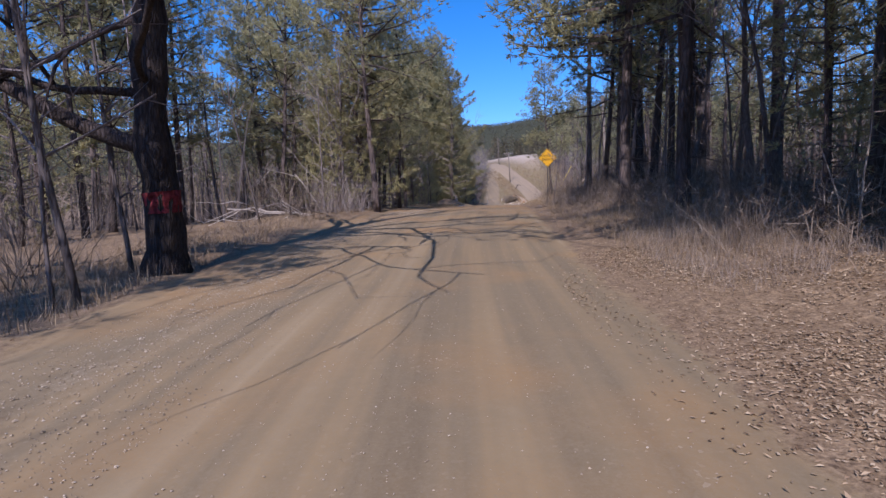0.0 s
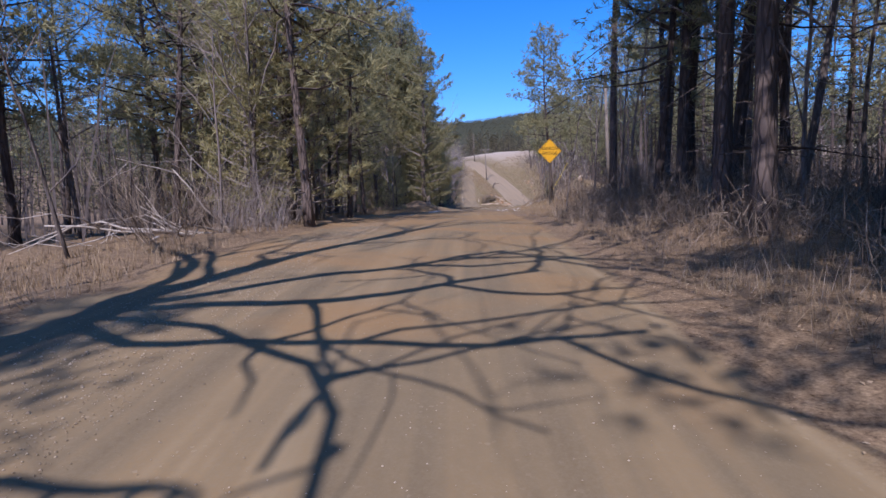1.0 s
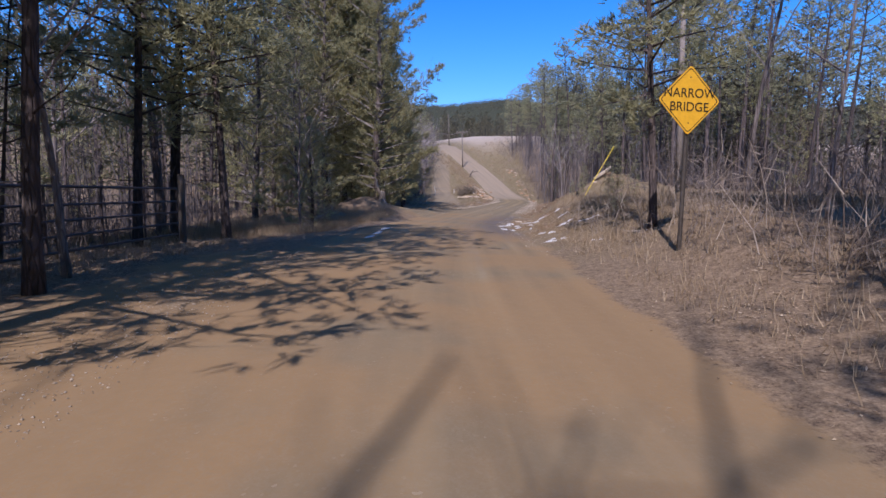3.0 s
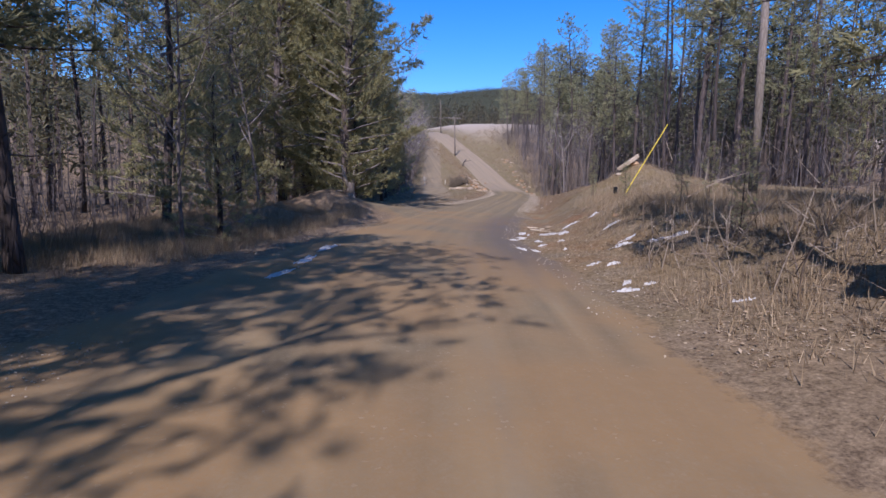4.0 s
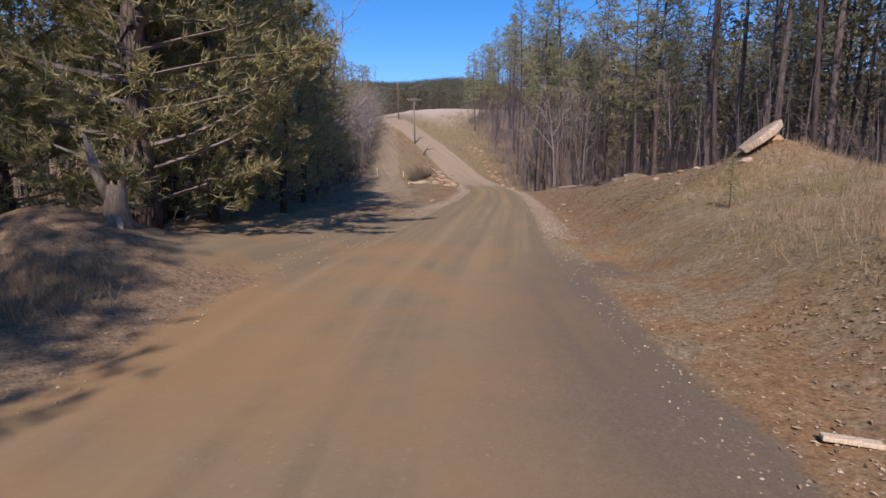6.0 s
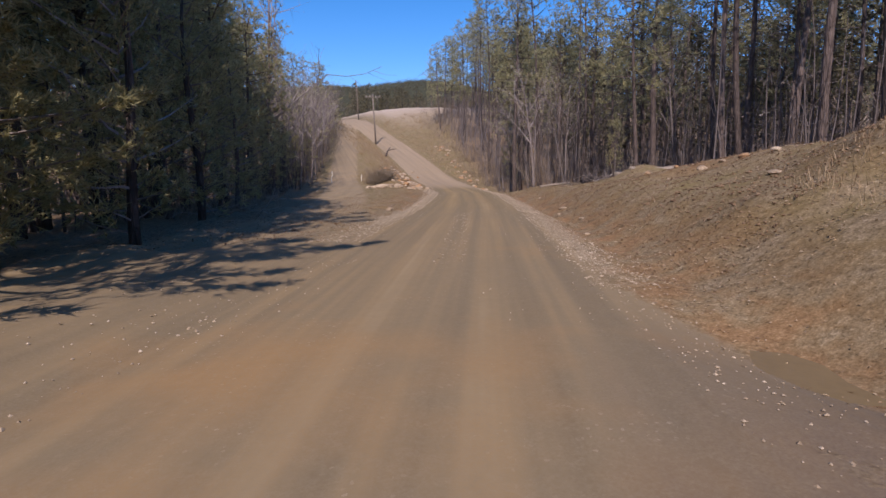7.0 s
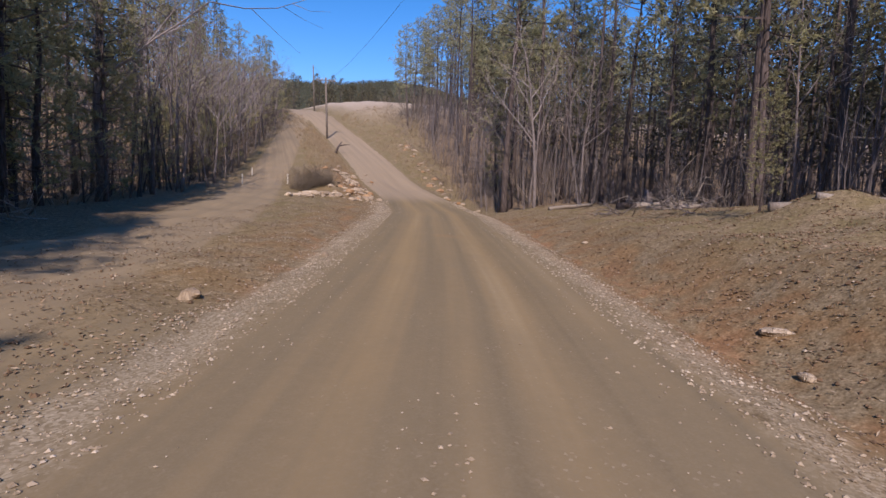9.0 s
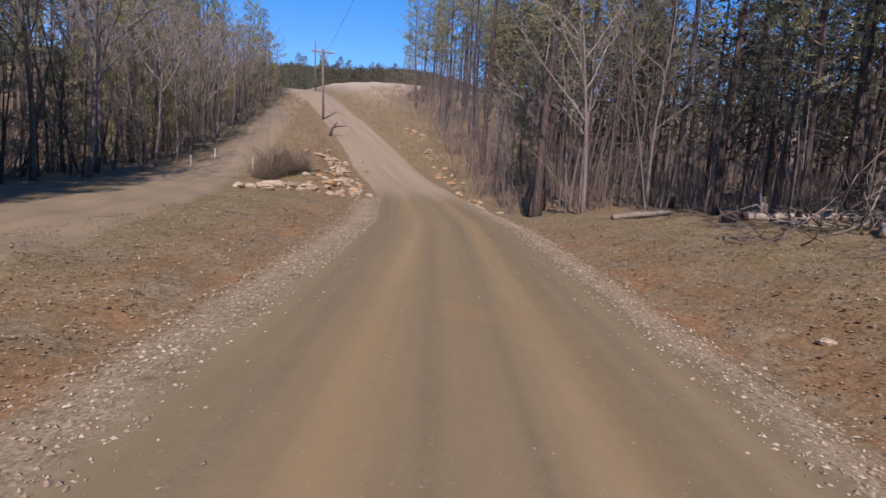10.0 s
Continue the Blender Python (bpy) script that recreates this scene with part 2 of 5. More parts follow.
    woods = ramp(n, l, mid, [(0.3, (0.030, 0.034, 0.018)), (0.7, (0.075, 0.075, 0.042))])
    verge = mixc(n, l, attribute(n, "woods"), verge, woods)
    edge = calc(n, l, 'ADD', road, calc(n, l, 'MULTIPLY', calc(n, l, 'SUBTRACT', mid, 0.5), 0.9))
    edge = calc(n, l, 'ADD', edge, calc(n, l, 'MULTIPLY', calc(n, l, 'SUBTRACT', fine, 0.5), 0.6))
    edge = ramp(n, l, edge, [(0.38, (0, 0, 0)), (0.62, (1, 1, 1))])
    vo = n.new("ShaderNodeTexVoronoi")
    vo.inputs["Scale"].default_value = 48.0
    l.new(pos, vo.inputs["Vector"])
    pebble = ramp(n, l, vo.outputs["Color"], [(0.15, (0.20, 0.158, 0.10)), (0.5, (0.33, 0.27, 0.18)), (0.9, (0.53, 0.46, 0.34))])
    loose = calc(n, l, 'ADD', attribute(n, "gravel"), calc(n, l, 'MULTIPLY', calc(n, l, 'SUBTRACT', mid, 0.5), 1.2))
    loose = ramp(n, l, calc(n, l, 'ADD', loose, calc(n, l, 'MULTIPLY', calc(n, l, 'SUBTRACT', fine, 0.5), 0.9)), [(0.47, (0, 0, 0)), (0.95, (0.55, 0.55, 0.55))])
    speck = calc(n, l, 'MULTIPLY', ramp(n, l, vo.outputs["Color"], [(0.86, (0, 0, 0)), (0.92, (0.4, 0.4, 0.4))]), ramp(n, l, mid, [(0.48, (0, 0, 0)), (0.68, (1, 1, 1))]))
    surface = mixc(n, l, loose, mixc(n, l, edge, verge, mixc(n, l, speck, dirt, (0.43, 0.36, 0.26))), pebble)
    l.new(surface, b.inputs["Base Color"])
    l.new(calc(n, l, 'SUBTRACT', 0.95, calc(n, l, 'MULTIPLY', calc(n, l, 'MULTIPLY', damp, edge), 0.32)), b.inputs["Roughness"])
    h = calc(n, l, 'ADD', calc(n, l, 'MULTIPLY', calc(n, l, 'MULTIPLY', fine, calc(n, l, 'SUBTRACT', 1.0, calc(n, l, 'MULTIPLY', edge, 0.94))), 0.9), calc(n, l, 'MULTIPLY', grit, calc(n, l, 'SUBTRACT', 0.4, calc(n, l, 'MULTIPLY', edge, 0.3))))
    bump(n, l, b, calc(n, l, 'ADD', calc(n, l, 'MULTIPLY', h, 0.55), calc(n, l, 'MULTIPLY', flecks, calc(n, l, 'SUBTRACT', 0.5, calc(n, l, 'MULTIPLY', edge, 0.45)))), 0.6, 0.02)
    return m


EARTH = ground_material()

# ---- the lie of the land ----
ALONG = (-200, -30, -8, 0, 4, 8, 12, 16, 20, 29.7, 33, 36.5, 40, 49.6, 52.7, 56, 59, 62.8, 66.6, 70.6, 88, 96, 102, 107, 115, 126, 136, 150, 160, 172, 230, 420)
LEVEL = (-6, -2, -0.6, 0, .32, .58, .91, 1.19, 1.4, 1.66, 1.77, 1.79, 1.86, 1.67, 1.76, 1.79, 1.88, 1.95, 2.0, 2.02, 2.15, 2.35, 2.8, 3.55, 5.2, 7.5, 9.7, 13.2, 15.2, 16.6, 20.2, 25.0)
ROAD_Y = (-60, -10, 0, 6, 10, 15, 22, 26, 30, 37, 42, 46, 50, 56, 62, 66, 70, 76, 84, 95, 100, 115, 130, 150, 160, 200)
ROAD_X = (-3.0, -0.7, -0.5, -0.3, -0.1, 0.3, 1.0, 1.5, 1.8, 2.75, 3.5, 4.45, 5.4, 7.5, 9.6, 11.0, 12.35, 14.15, 16.5, 18.75, 19.2, 19.3, 19.0, 17.4, 16.4, 10.0)
HALF_Y = (-10, 0, 10, 26, 37, 41, 46, 50, 56, 62, 70, 84, 100, 160)
HALF_W = (2.1, 2.15, 2.45, 2.7, 2.6, 2.25, 2.4, 2.6, 2.3, 2.2, 2.1, 2.1, 2.2, 2.2)
TRACK_Y = (52, 60, 70, 80, 90, 100, 115, 130, 150, 160)       # the side track under the western wood
TRACK_X = (5.4, 5.6, 6.6, 8.0, 8.8, 9.3, 10.9, 12.4, 14.4, 15.4)
OUT = (0, 1, 3, 6, 12, 25, 60)
EAST_Y = (-20, 0, 12, 20, 31, 38, 45, 50, 55, 60, 66, 72, 80, 88, 95, 103, 115, 130, 150)
EAST_H = ((0, .05, .30, .5, .6, 1, 3), (0, .05, .30, .5, .6, 1, 3), (0, .10, .45, .7, .8, 1.2, 3), (0, .10, .50, .8, .8, 1.2, 3),
          (0, .2, .95, 1.0, .9, 1.2, 3), (0, .15, .90, .95, .9, 1.3, 3), (0, .10, 1.05, 1.1, 1.0, 1.4, 3), (0, .10, .9, 1.5, 1.3, 1.5, 3),
          (0, -.05, .9, 2.0, 1.6, 1.6, 3), (0, -.1, .85, 1.6, 1.5, 1.6, 3), (0, -.15, .85, 1.6, 1.6, 1.8, 3), (0, -.15, .6, 1.15, 1.55, 1.7, 3),
          (0, -.1, .3, .5, .9, 1.4, 3), (0, -.3, 0, .45, .7, 1.2, 3), (0, -.6, -.8, .1, .5, 1.0, 3), (0, -.2, -.4, .2, .3, .8, 3),
          (0, .1, .3, .2, .4, .8, 2), (0, .3, .7, 1.0, 1.2, 1.2, 2), (0, .4, 1.2, 2.2, 2.8, 3, 3))
WEST_Y = (-20, 0, 12, 24, 32, 38, 42, 48, 52, 56, 64, 80, 100, 120, 160)
WEST_H = ((0, -.05, -.2, -.3, -.5, -.8, -1), (0, -.05, -.2, -.3, -.5, -.8, -1), (0, 0, -.1, -.3, -.6, -.8, -1), (0, .02, .05, -.1, -.4, -.8, -1),
          (0, .05, .05, -.1, -.4, -.8, -1), (0, 0, -.15, -.3, -.8, -1.1, -1), (0, -.05, -.35, -.3, -.9, -1.2, -1), (0, .15, .1, 0, -.9, -1.2, -1),
          (0, .35, .55, .4, -.8, -1.2, -1), (0, .1, .1, .1, -.5, -1.2, -1), (0, -.02, 0, 0, -.3, -.8, -1), (0, -.05, 0, .02, 0, -.6, -1),
          (0, 0, .3, .5, .2, -.4, -1), (0, 0, .3, .4, .3, .2, -1), (0, 0, .3, .4, .5, .5, 0))


def smooth_interp(v, xs, ys):
    w = 1.6
    return sum(np.interp(v + k * w, xs, ys) * q for k, q in ((-1, .25), (0, .5), (1, .25)))


def table(y, out, ys, hs):
    hs = np.asarray(hs, float)
    cols = np.stack([np.interp(y, ys, hs[:, k]) for k in range(hs.shape[1])], -1)
    out = np.clip(out, 0, OUT[-1])
    k = np.clip(np.searchsorted(OUT, out, side='right') - 1, 0, len(OUT) - 2)
    o = np.asarray(OUT, float)
    a = (out - o[k]) / (o[k + 1] - o[k])
    a = a * a * (3 - 2 * a) * 0.5 + a * 0.5
    take = lambda j: np.take_along_axis(cols, j[..., None], -1)[..., 0]
    return take(k) * (1 - a) + take(k + 1) * a


def waves(x, y):
    return (np.sin(x * 1.7 + y * .6) * np.sin(y * 1.3 - x * .4) + .5 * np.sin(x * 3.9 - y * 2.7 + 1.1) * np.sin(y * 4.3 + x * 1.2)
            + .35 * np.sin(x * 8.1 + y * 5.2 + .7) * np.sin(y * 7.7 - x * 6.1))


def bell(x, y, cx, cy, rx, ry):
    return np.exp(-((x - cx) / rx) ** 2 - ((y - cy) / ry) ** 2)


def gully(x, y, east, west):
    """Narrow washed-out rills that run along both sides of the road."""
    left = np.exp(-((west - .8 - .06 * (y - 75) - .12 * np.sin(y * 1.1)) / .2) ** 2) * np.clip((y - 64) / 5, 0, 1) * np.clip((90 - y) / 5, 0, 1)
    right = np.exp(-((east - .95 - .1 * np.sin(y * .9 + 1)) / .22) ** 2) * np.clip((y - 57) / 5, 0, 1) * np.clip((86 - y) / 6, 0, 1)
    return (left + right) * (.65 + .35 * np.sin(y * 2.3) * np.sin(y * .9))


def land(x, y):
    """Height of the ground, lateral distance from the road's middle, and metres outside the road."""
    x, y = np.asarray(x, float), np.asarray(y, float)
    mid, half = smooth_interp(y, ROAD_Y, ROAD_X), smooth_interp(y, HALF_Y, HALF_W)
    side = x - mid
    east, west = np.maximum(side - half, 0), np.maximum(-side - half, 0)
    z = smooth_interp(y, ALONG, LEVEL) + table(y, east, EAST_Y, EAST_H) + table(y, west, WEST_Y, WEST_H)
    inside = np.clip(1 - (side / half) ** 2, 0, 1)
    z = z + 0.05 * inside - 0.03
    rut = np.exp(-((np.abs(side) - 0.85) / 0.28) ** 2)
    z = z - 0.018 * rut
    out = np.maximum(east, west)
    rough = np.clip(out / 2.0, 0, 1)
    near = np.clip(1 - (np.abs(y - 60) - 120) / 60, 0, 1)
    z = z + near * (0.06 * rough + 0.006) * waves(x, y)
    z = z + 0.62 * bell(x, y, 15.2, 55.4, 2.2, 1.7) + 0.25 * bell(x, y, 17.5, 60.0, 2.2, 3.0)     # spoil heap beside the road
    z = z + 0.55 * bell(x, y, 0.6, 51.3, 1.3, 1.2) + 0.5 * bell(x, y, -1.2, 47.3, 1.3, 1.0)       # heaps at the western edge
    z = z + 1.1 * bell(x, y, 13.6, 100.5, 1.7, 5.0) + 0.5 * bell(x, y, 14.8, 112, 1.5, 8)          # stony island between the tracks
    z = z - 0.22 * bell(x, y, 9.6, 52.6, 0.7, 1.7)                                                # a puddle's hollow
    z = z + 0.14 * bell(x, y, 16.5, 63.9, 1.1, 1.6) + 0.3 * bell(x, y, 20.6, 70.3, 1.3, 1.0)       # the spoil's crest, a hump under logs
    z = z - 0.48 * np.clip((x - 17) / 1.3, 0, 1) * np.clip((25 - x) / 3, 0, 1) * np.exp(-((y - 64.8) / 3.6) ** 2)
    z = z - 0.12 * gully(x, y, east, west)
    far = np.hypot(x - 10, y - 60)
    ridge = np.clip((far - 330) / 500, 0, 1)
    z = z + (ridge * ridge * (3 - 2 * ridge)) * (99 + 12 * np.sin(np.arctan2(x, y + 200) * 7 + 0.6) + 7 * np.sin(x * .013) + 5 * np.sin(x * .031 + 2))
    return z, side, out


def height(x, y):
    return float(land(np.array([x]), np.array([y]))[0][0])


def spaced(lo, hi, a, b, step, growth):
    core = list(np.arange(a, b + 1e-6, step))
    s, v, up = step, b, []
    while v < hi:
        s *= growth
        v += s
        up.append(v)
    s, v, down = step, a, []
    while v > lo:
        s *= growth
        v -= s
        down.append(v)
    return np.array(down[::-1] + core + up)


def step_soft(v, a, b):
    t = np.clip((v - a) / (b - a), 0, 1)
    return t * t * (3 - 2 * t)


def make_ground():
    xs = spaced(-1600, 1700, -7, 24, 0.26, 1.17)
    ys = spaced(-900, 1900, -4, 104, 0.34, 1.17)
    gx, gy = np.meshgrid(xs, ys)
    z, side, out = land(gx, gy)
    nx, ny = len(xs), len(ys)
    me = bpy.data.meshes.new("ground")
    co = np.stack([gx, gy, z], -1).reshape(-1, 3)
    i = np.arange(nx * ny).reshape(ny, nx)
    quads = np.stack([i[:-1, :-1], i[:-1, 1:], i[1:, 1:], i[1:, :-1]], -1).reshape(-1, 4)
    me.from_pydata(co.tolist(), [], quads.tolist())
    me.polygons.foreach_set("use_smooth", np.ones(len(quads), bool))
    half = np.interp(gy, HALF_Y, HALF_W)
    road = 1 - step_soft(np.abs(side) - half, -0.5, 0.5)
    west_shoulder = 1 - step_soft(-side - half, 0.6, 2.6)
    road = np.maximum(road, np.where((side < 0) & (gy < 34), west_shoulder * 0.75, 0))
    tx = np.interp(gy, TRACK_Y, TRACK_X)
    track = (1 - step_soft(np.abs(gx - tx) - 2.6 * (1 - step_soft(gy, 56, 68)), 1.0, 1.9)) * step_soft(gy, 49, 53)
    apron = (1 - step_soft(gy, 64, 74)) * step_soft(gy, 50, 54) * (gx > tx) * (side < 0)
    road = np.clip(np.maximum(np.maximum(road, track), apron * 0.9), 0, 1)
    road = np.where(gy > 175, 0, road)
    straw = np.clip(step_soft(gy, 30, 40) * step_soft(side, 0, 1) + step_soft(gy, 60, 70) * step_soft(-side, 0, 1) * step_soft(gx, 4, 9) + step_soft(gy, 108, 118), 0, 1)
    forest = np.clip(step_soft(side, 6, 9) * (1 - step_soft(gy, 30, 40)) + step_soft(gx - np.interp(gy, (0, 50, 60, 70, 78, 86, 90, 100, 130, 160), (7, 25, 25.5, 24.5, 27.3, 27.6, 24.5, 24.5, 29, 36)), -1, 1) * (gy > 40)
                     + step_soft(np.interp(gy, (16, 40, 56, 60, 70, 98, 115, 150), (-6.5, -4, -2, 1, 2.2, 6, 8, 12)) - gx, -1, 1), 0, 1) * (1 - step_soft(gy, 160, 190))
    straw = straw * (1 - forest)
    clay = np.clip(0.7 * step_soft(side, 1.5, 2.5) * (1 - step_soft(side, 3.5, 5.5)) * step_soft(gy, 34, 40) * (1 - step_soft(gy, 80, 90))
                   + 0.6 * bell(gx, gy, 15.6, 55.5, 2.2, 2) + .9 * bell(gx, gy, 16.9, 62.8, 1.0, 3.2) + bell(gx, gy, 7.9, 44.7, .55, 1.3) + bell(gx, gy, 13.6, 100.5, 2.5, 6) * .7
                   + step_soft(-side, 2, 3) * (1 - step_soft(-side, 4, 5.5)) * step_soft(gy, 66, 72) * .5, 0, 1)
    clay = np.clip(clay + .9 * gully(gx, gy, np.maximum(side - half, 0), np.maximum(-side - half, 0)), 0, 1)
    berm_e, berm_w = np.exp(-((side - half - .15) / .38) ** 2), np.exp(-((-side - half - .25) / .45) ** 2)
    loose = np.maximum(berm_e * step_soft(gy, 52, 58) * (1 - step_soft(gy, 94, 100)), berm_w * step_soft(gy, 58, 66) * (1 - step_soft(gy, 90, 95)))
    loose = np.maximum(loose, .55 * np.exp(-((-side - half - .1) / .5) ** 2) * (1 - step_soft(gy, 30, 40)))
    field = step_soft(gy, 132, 164) * step_soft(side, 2.5, 8)
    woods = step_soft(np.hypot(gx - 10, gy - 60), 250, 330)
    lanes = .12 + .1 * step_soft(gy, 14, 24) + .7 * step_soft(gy, 60, 76) * (1 - step_soft(gy, 92, 100))
    rusty = step_soft(gy, 14, 24) * (1 - step_soft(gy, 48, 60)) - 1.3 * step_soft(gy, 50, 58)
    damp = .8 * step_soft(gy, 34, 41) * (1 - step_soft(gy, 50, 58)) * step_soft(side, -.2, 2.4) + .3 * step_soft(gy, 27, 33) * (1 - step_soft(gy, 44, 56))
    pale = step_soft(gy, 90, 99) * (1 - step_soft(np.abs(side) - half, .3, 1.2)) + .5 * track * step_soft(gy, 60, 75)
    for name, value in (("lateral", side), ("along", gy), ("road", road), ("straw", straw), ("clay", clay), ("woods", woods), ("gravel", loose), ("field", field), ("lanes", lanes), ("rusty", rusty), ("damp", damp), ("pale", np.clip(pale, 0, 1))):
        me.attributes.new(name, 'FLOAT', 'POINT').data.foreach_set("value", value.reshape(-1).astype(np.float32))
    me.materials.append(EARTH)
    return tagged(new("ground", me), "packed tan dirt road between leaf-strewn and grassy verges", "ground", kind="structure")


ground = make_ground()

# ---- builders ----
rng = np.random.default_rng(11)


class Geo:
    """Gathers vertices and faces for one mesh."""

    def __init__(self):
        self.v, self.f, self.n = [], [], 0

    def add(self, v, f):
        v = np.asarray(v, float).reshape(-1, 3)
        self.v.append(v)
        self.f.extend([tuple(int(i) + self.n for i in q) for q in f])
        self.n += len(v)

    def tube(self, pts, rad, sides=6, knobby=0.0):
        pts = np.asarray(pts, float)
        k = len(pts)
        t = np.gradient(pts, axis=0)
        t /= np.linalg.norm(t, axis=1)[:, None] + 1e-9
        ref = np.array([0, 0, 1.0]) if abs(t[0][2]) < 0.8 else np.array([1.0, 0, 0])
        u = np.cross(t, ref)
        u /= np.linalg.norm(u, axis=1)[:, None] + 1e-9
        w = np.cross(t, u)
        a = np.arange(sides) * 2 * np.pi / sides
        r = np.asarray(rad, float)[:, None] * (1 + knobby * rng.standard_normal((k, sides)))
        ring = pts[:, None] + r[..., None] * (np.cos(a)[None, :, None] * u[:, None] + np.sin(a)[None, :, None] * w[:, None])
        f = [(i * sides + j, i * sides + (j + 1) % sides, (i + 1) * sides + (j + 1) % sides, (i + 1) * sides + j) for i in range(k - 1) for j in range(sides)]
        f.append(tuple(range((k - 1) * sides, k * sides)))
        f.append(tuple(range(sides - 1, -1, -1)))
        self.add(ring.reshape(-1, 3), f)

    def spikes(self, p, d, length, width, count, spread):
        """Thin pointed blades from each place p along about d."""
        p, d = np.repeat(p, count, 0), np.repeat(d, count, 0)
        m = len(p)
        d = d + spread * rng.standard_normal((m, 3))
        d /= np.linalg.norm(d, axis=1)[:, None] + 1e-9
        s = np.cross(d, rng.standard_normal((m, 3)))
        s /= np.linalg.norm(s, axis=1)[:, None] + 1e-9
        ln = length * (0.6 + 0.8 * rng.random((m, 1)))
        base = p + 0.25 * length * rng.standard_normal((m, 3)) * 0.5
        tri = np.stack([base - s * width / 2, base + s * width / 2, base + d * ln], 1)
        self.add(tri.reshape(-1, 3), np.arange(m * 3).reshape(-1, 3))

    def leaves(self, p, d, length, width, count, spread):
        """Diamond sprays: two triangles that share their long edge."""
        p, d = np.repeat(p, count, 0), np.repeat(d, count, 0)
        m = len(p)
        d = d + spread * rng.standard_normal((m, 3))
        d /= np.linalg.norm(d, axis=1)[:, None] + 1e-9
        s = np.cross(d, rng.standard_normal((m, 3)))
        s /= np.linalg.norm(s, axis=1)[:, None] + 1e-9
        ln = length * (0.6 + 0.8 * rng.random((m, 1)))
        base = p + 0.2 * length * rng.standard_normal((m, 3))
        lift = np.cross(d, s) * width * 0.3
        q = np.stack([base, base + d * ln * .45 + s * width / 2, base + d * ln, base + d * ln * .45 - s * width / 2 + lift], 1)
        self.add(q.reshape(-1, 3), np.arange(m * 4).reshape(-1, 4))

    def flat_leaves(self, p, d, size):
        """Thin curled leaves lying about, each of two folded halves."""
        m = len(p)
        up = unit(np.array([0, 0, 1.0]) + .25 * rng.standard_normal((m, 3)))
        s = unit(np.cross(d, up))
        n = np.cross(s, d)
        ln, wd = size * (.5 + .9 * rng.random((m, 1))), size * (.22 + .4 * rng.random((m, 1)))
        curl = size * rng.uniform(-.05, .2, (m, 1))
        q = np.stack([p, p + d * ln * .5 + s * wd / 2 + n * curl, p + d * ln, p + d * ln * .55 - s * wd / 2 + n * curl], 1)
        i = np.arange(m)[:, None] * 4
        self.add(q.reshape(-1, 3), np.concatenate([i + np.array([[0, 1, 2]]), i + np.array([[0, 2, 3]])]))

    def box(self, c, size, turn=None):
        c, h = np.asarray(c, float), np.asarray(size, float) / 2
        v = np.array([(x, y, z) for x in (-1, 1) for y in (-1, 1) for z in (-1, 1)]) * h
        if turn is not None:
            v = v @ np.array(turn.to_3x3()).T
        self.add(v + c, [(0, 1, 3, 2), (4, 6, 7, 5), (0, 4, 5, 1), (2, 3, 7, 6), (0, 2, 6, 4), (1, 5, 7, 3)])

    def mesh(self, name, mat, smooth=False):
        me = bpy.data.meshes.new(name)
        me.from_pydata(np.concatenate(self.v).tolist(), [], self.f)
        if smooth:
            me.polygons.foreach_set("use_smooth", np.ones(len(me.polygons), bool))
        me.materials.append(mat)
        return me


def part(name, geo, mat, parent, label="", smooth=False):
    ob = new(name, geo.mesh(name, mat, smooth))
    ob.parent = parent
    return tagged(ob, label) if label else ob


def unit(a):
    return a / (np.linalg.norm(a, axis=-1, keepdims=True) + 1e-9)


def spine(start, direction, length, count, wander, rise=0.0):
    """A wandering line of points."""
    d = unit(np.asarray(direction, float))
    pts, step = [np.asarray(start, float)], length / (count - 1)
    for _ in range(count - 1):
        d = unit(d + wander * rng.standard_normal(3) + np.array([0, 0, rise]))
        pts.append(pts[-1] + d * step)
    return np.array(pts)


def thing(name, label, category, group=""):
    return tagged(new(name), label, category, group)


# ---- kinds of tree ----
PINE_LABEL = "tall pine with dark scaly trunk and olive needle tufts"


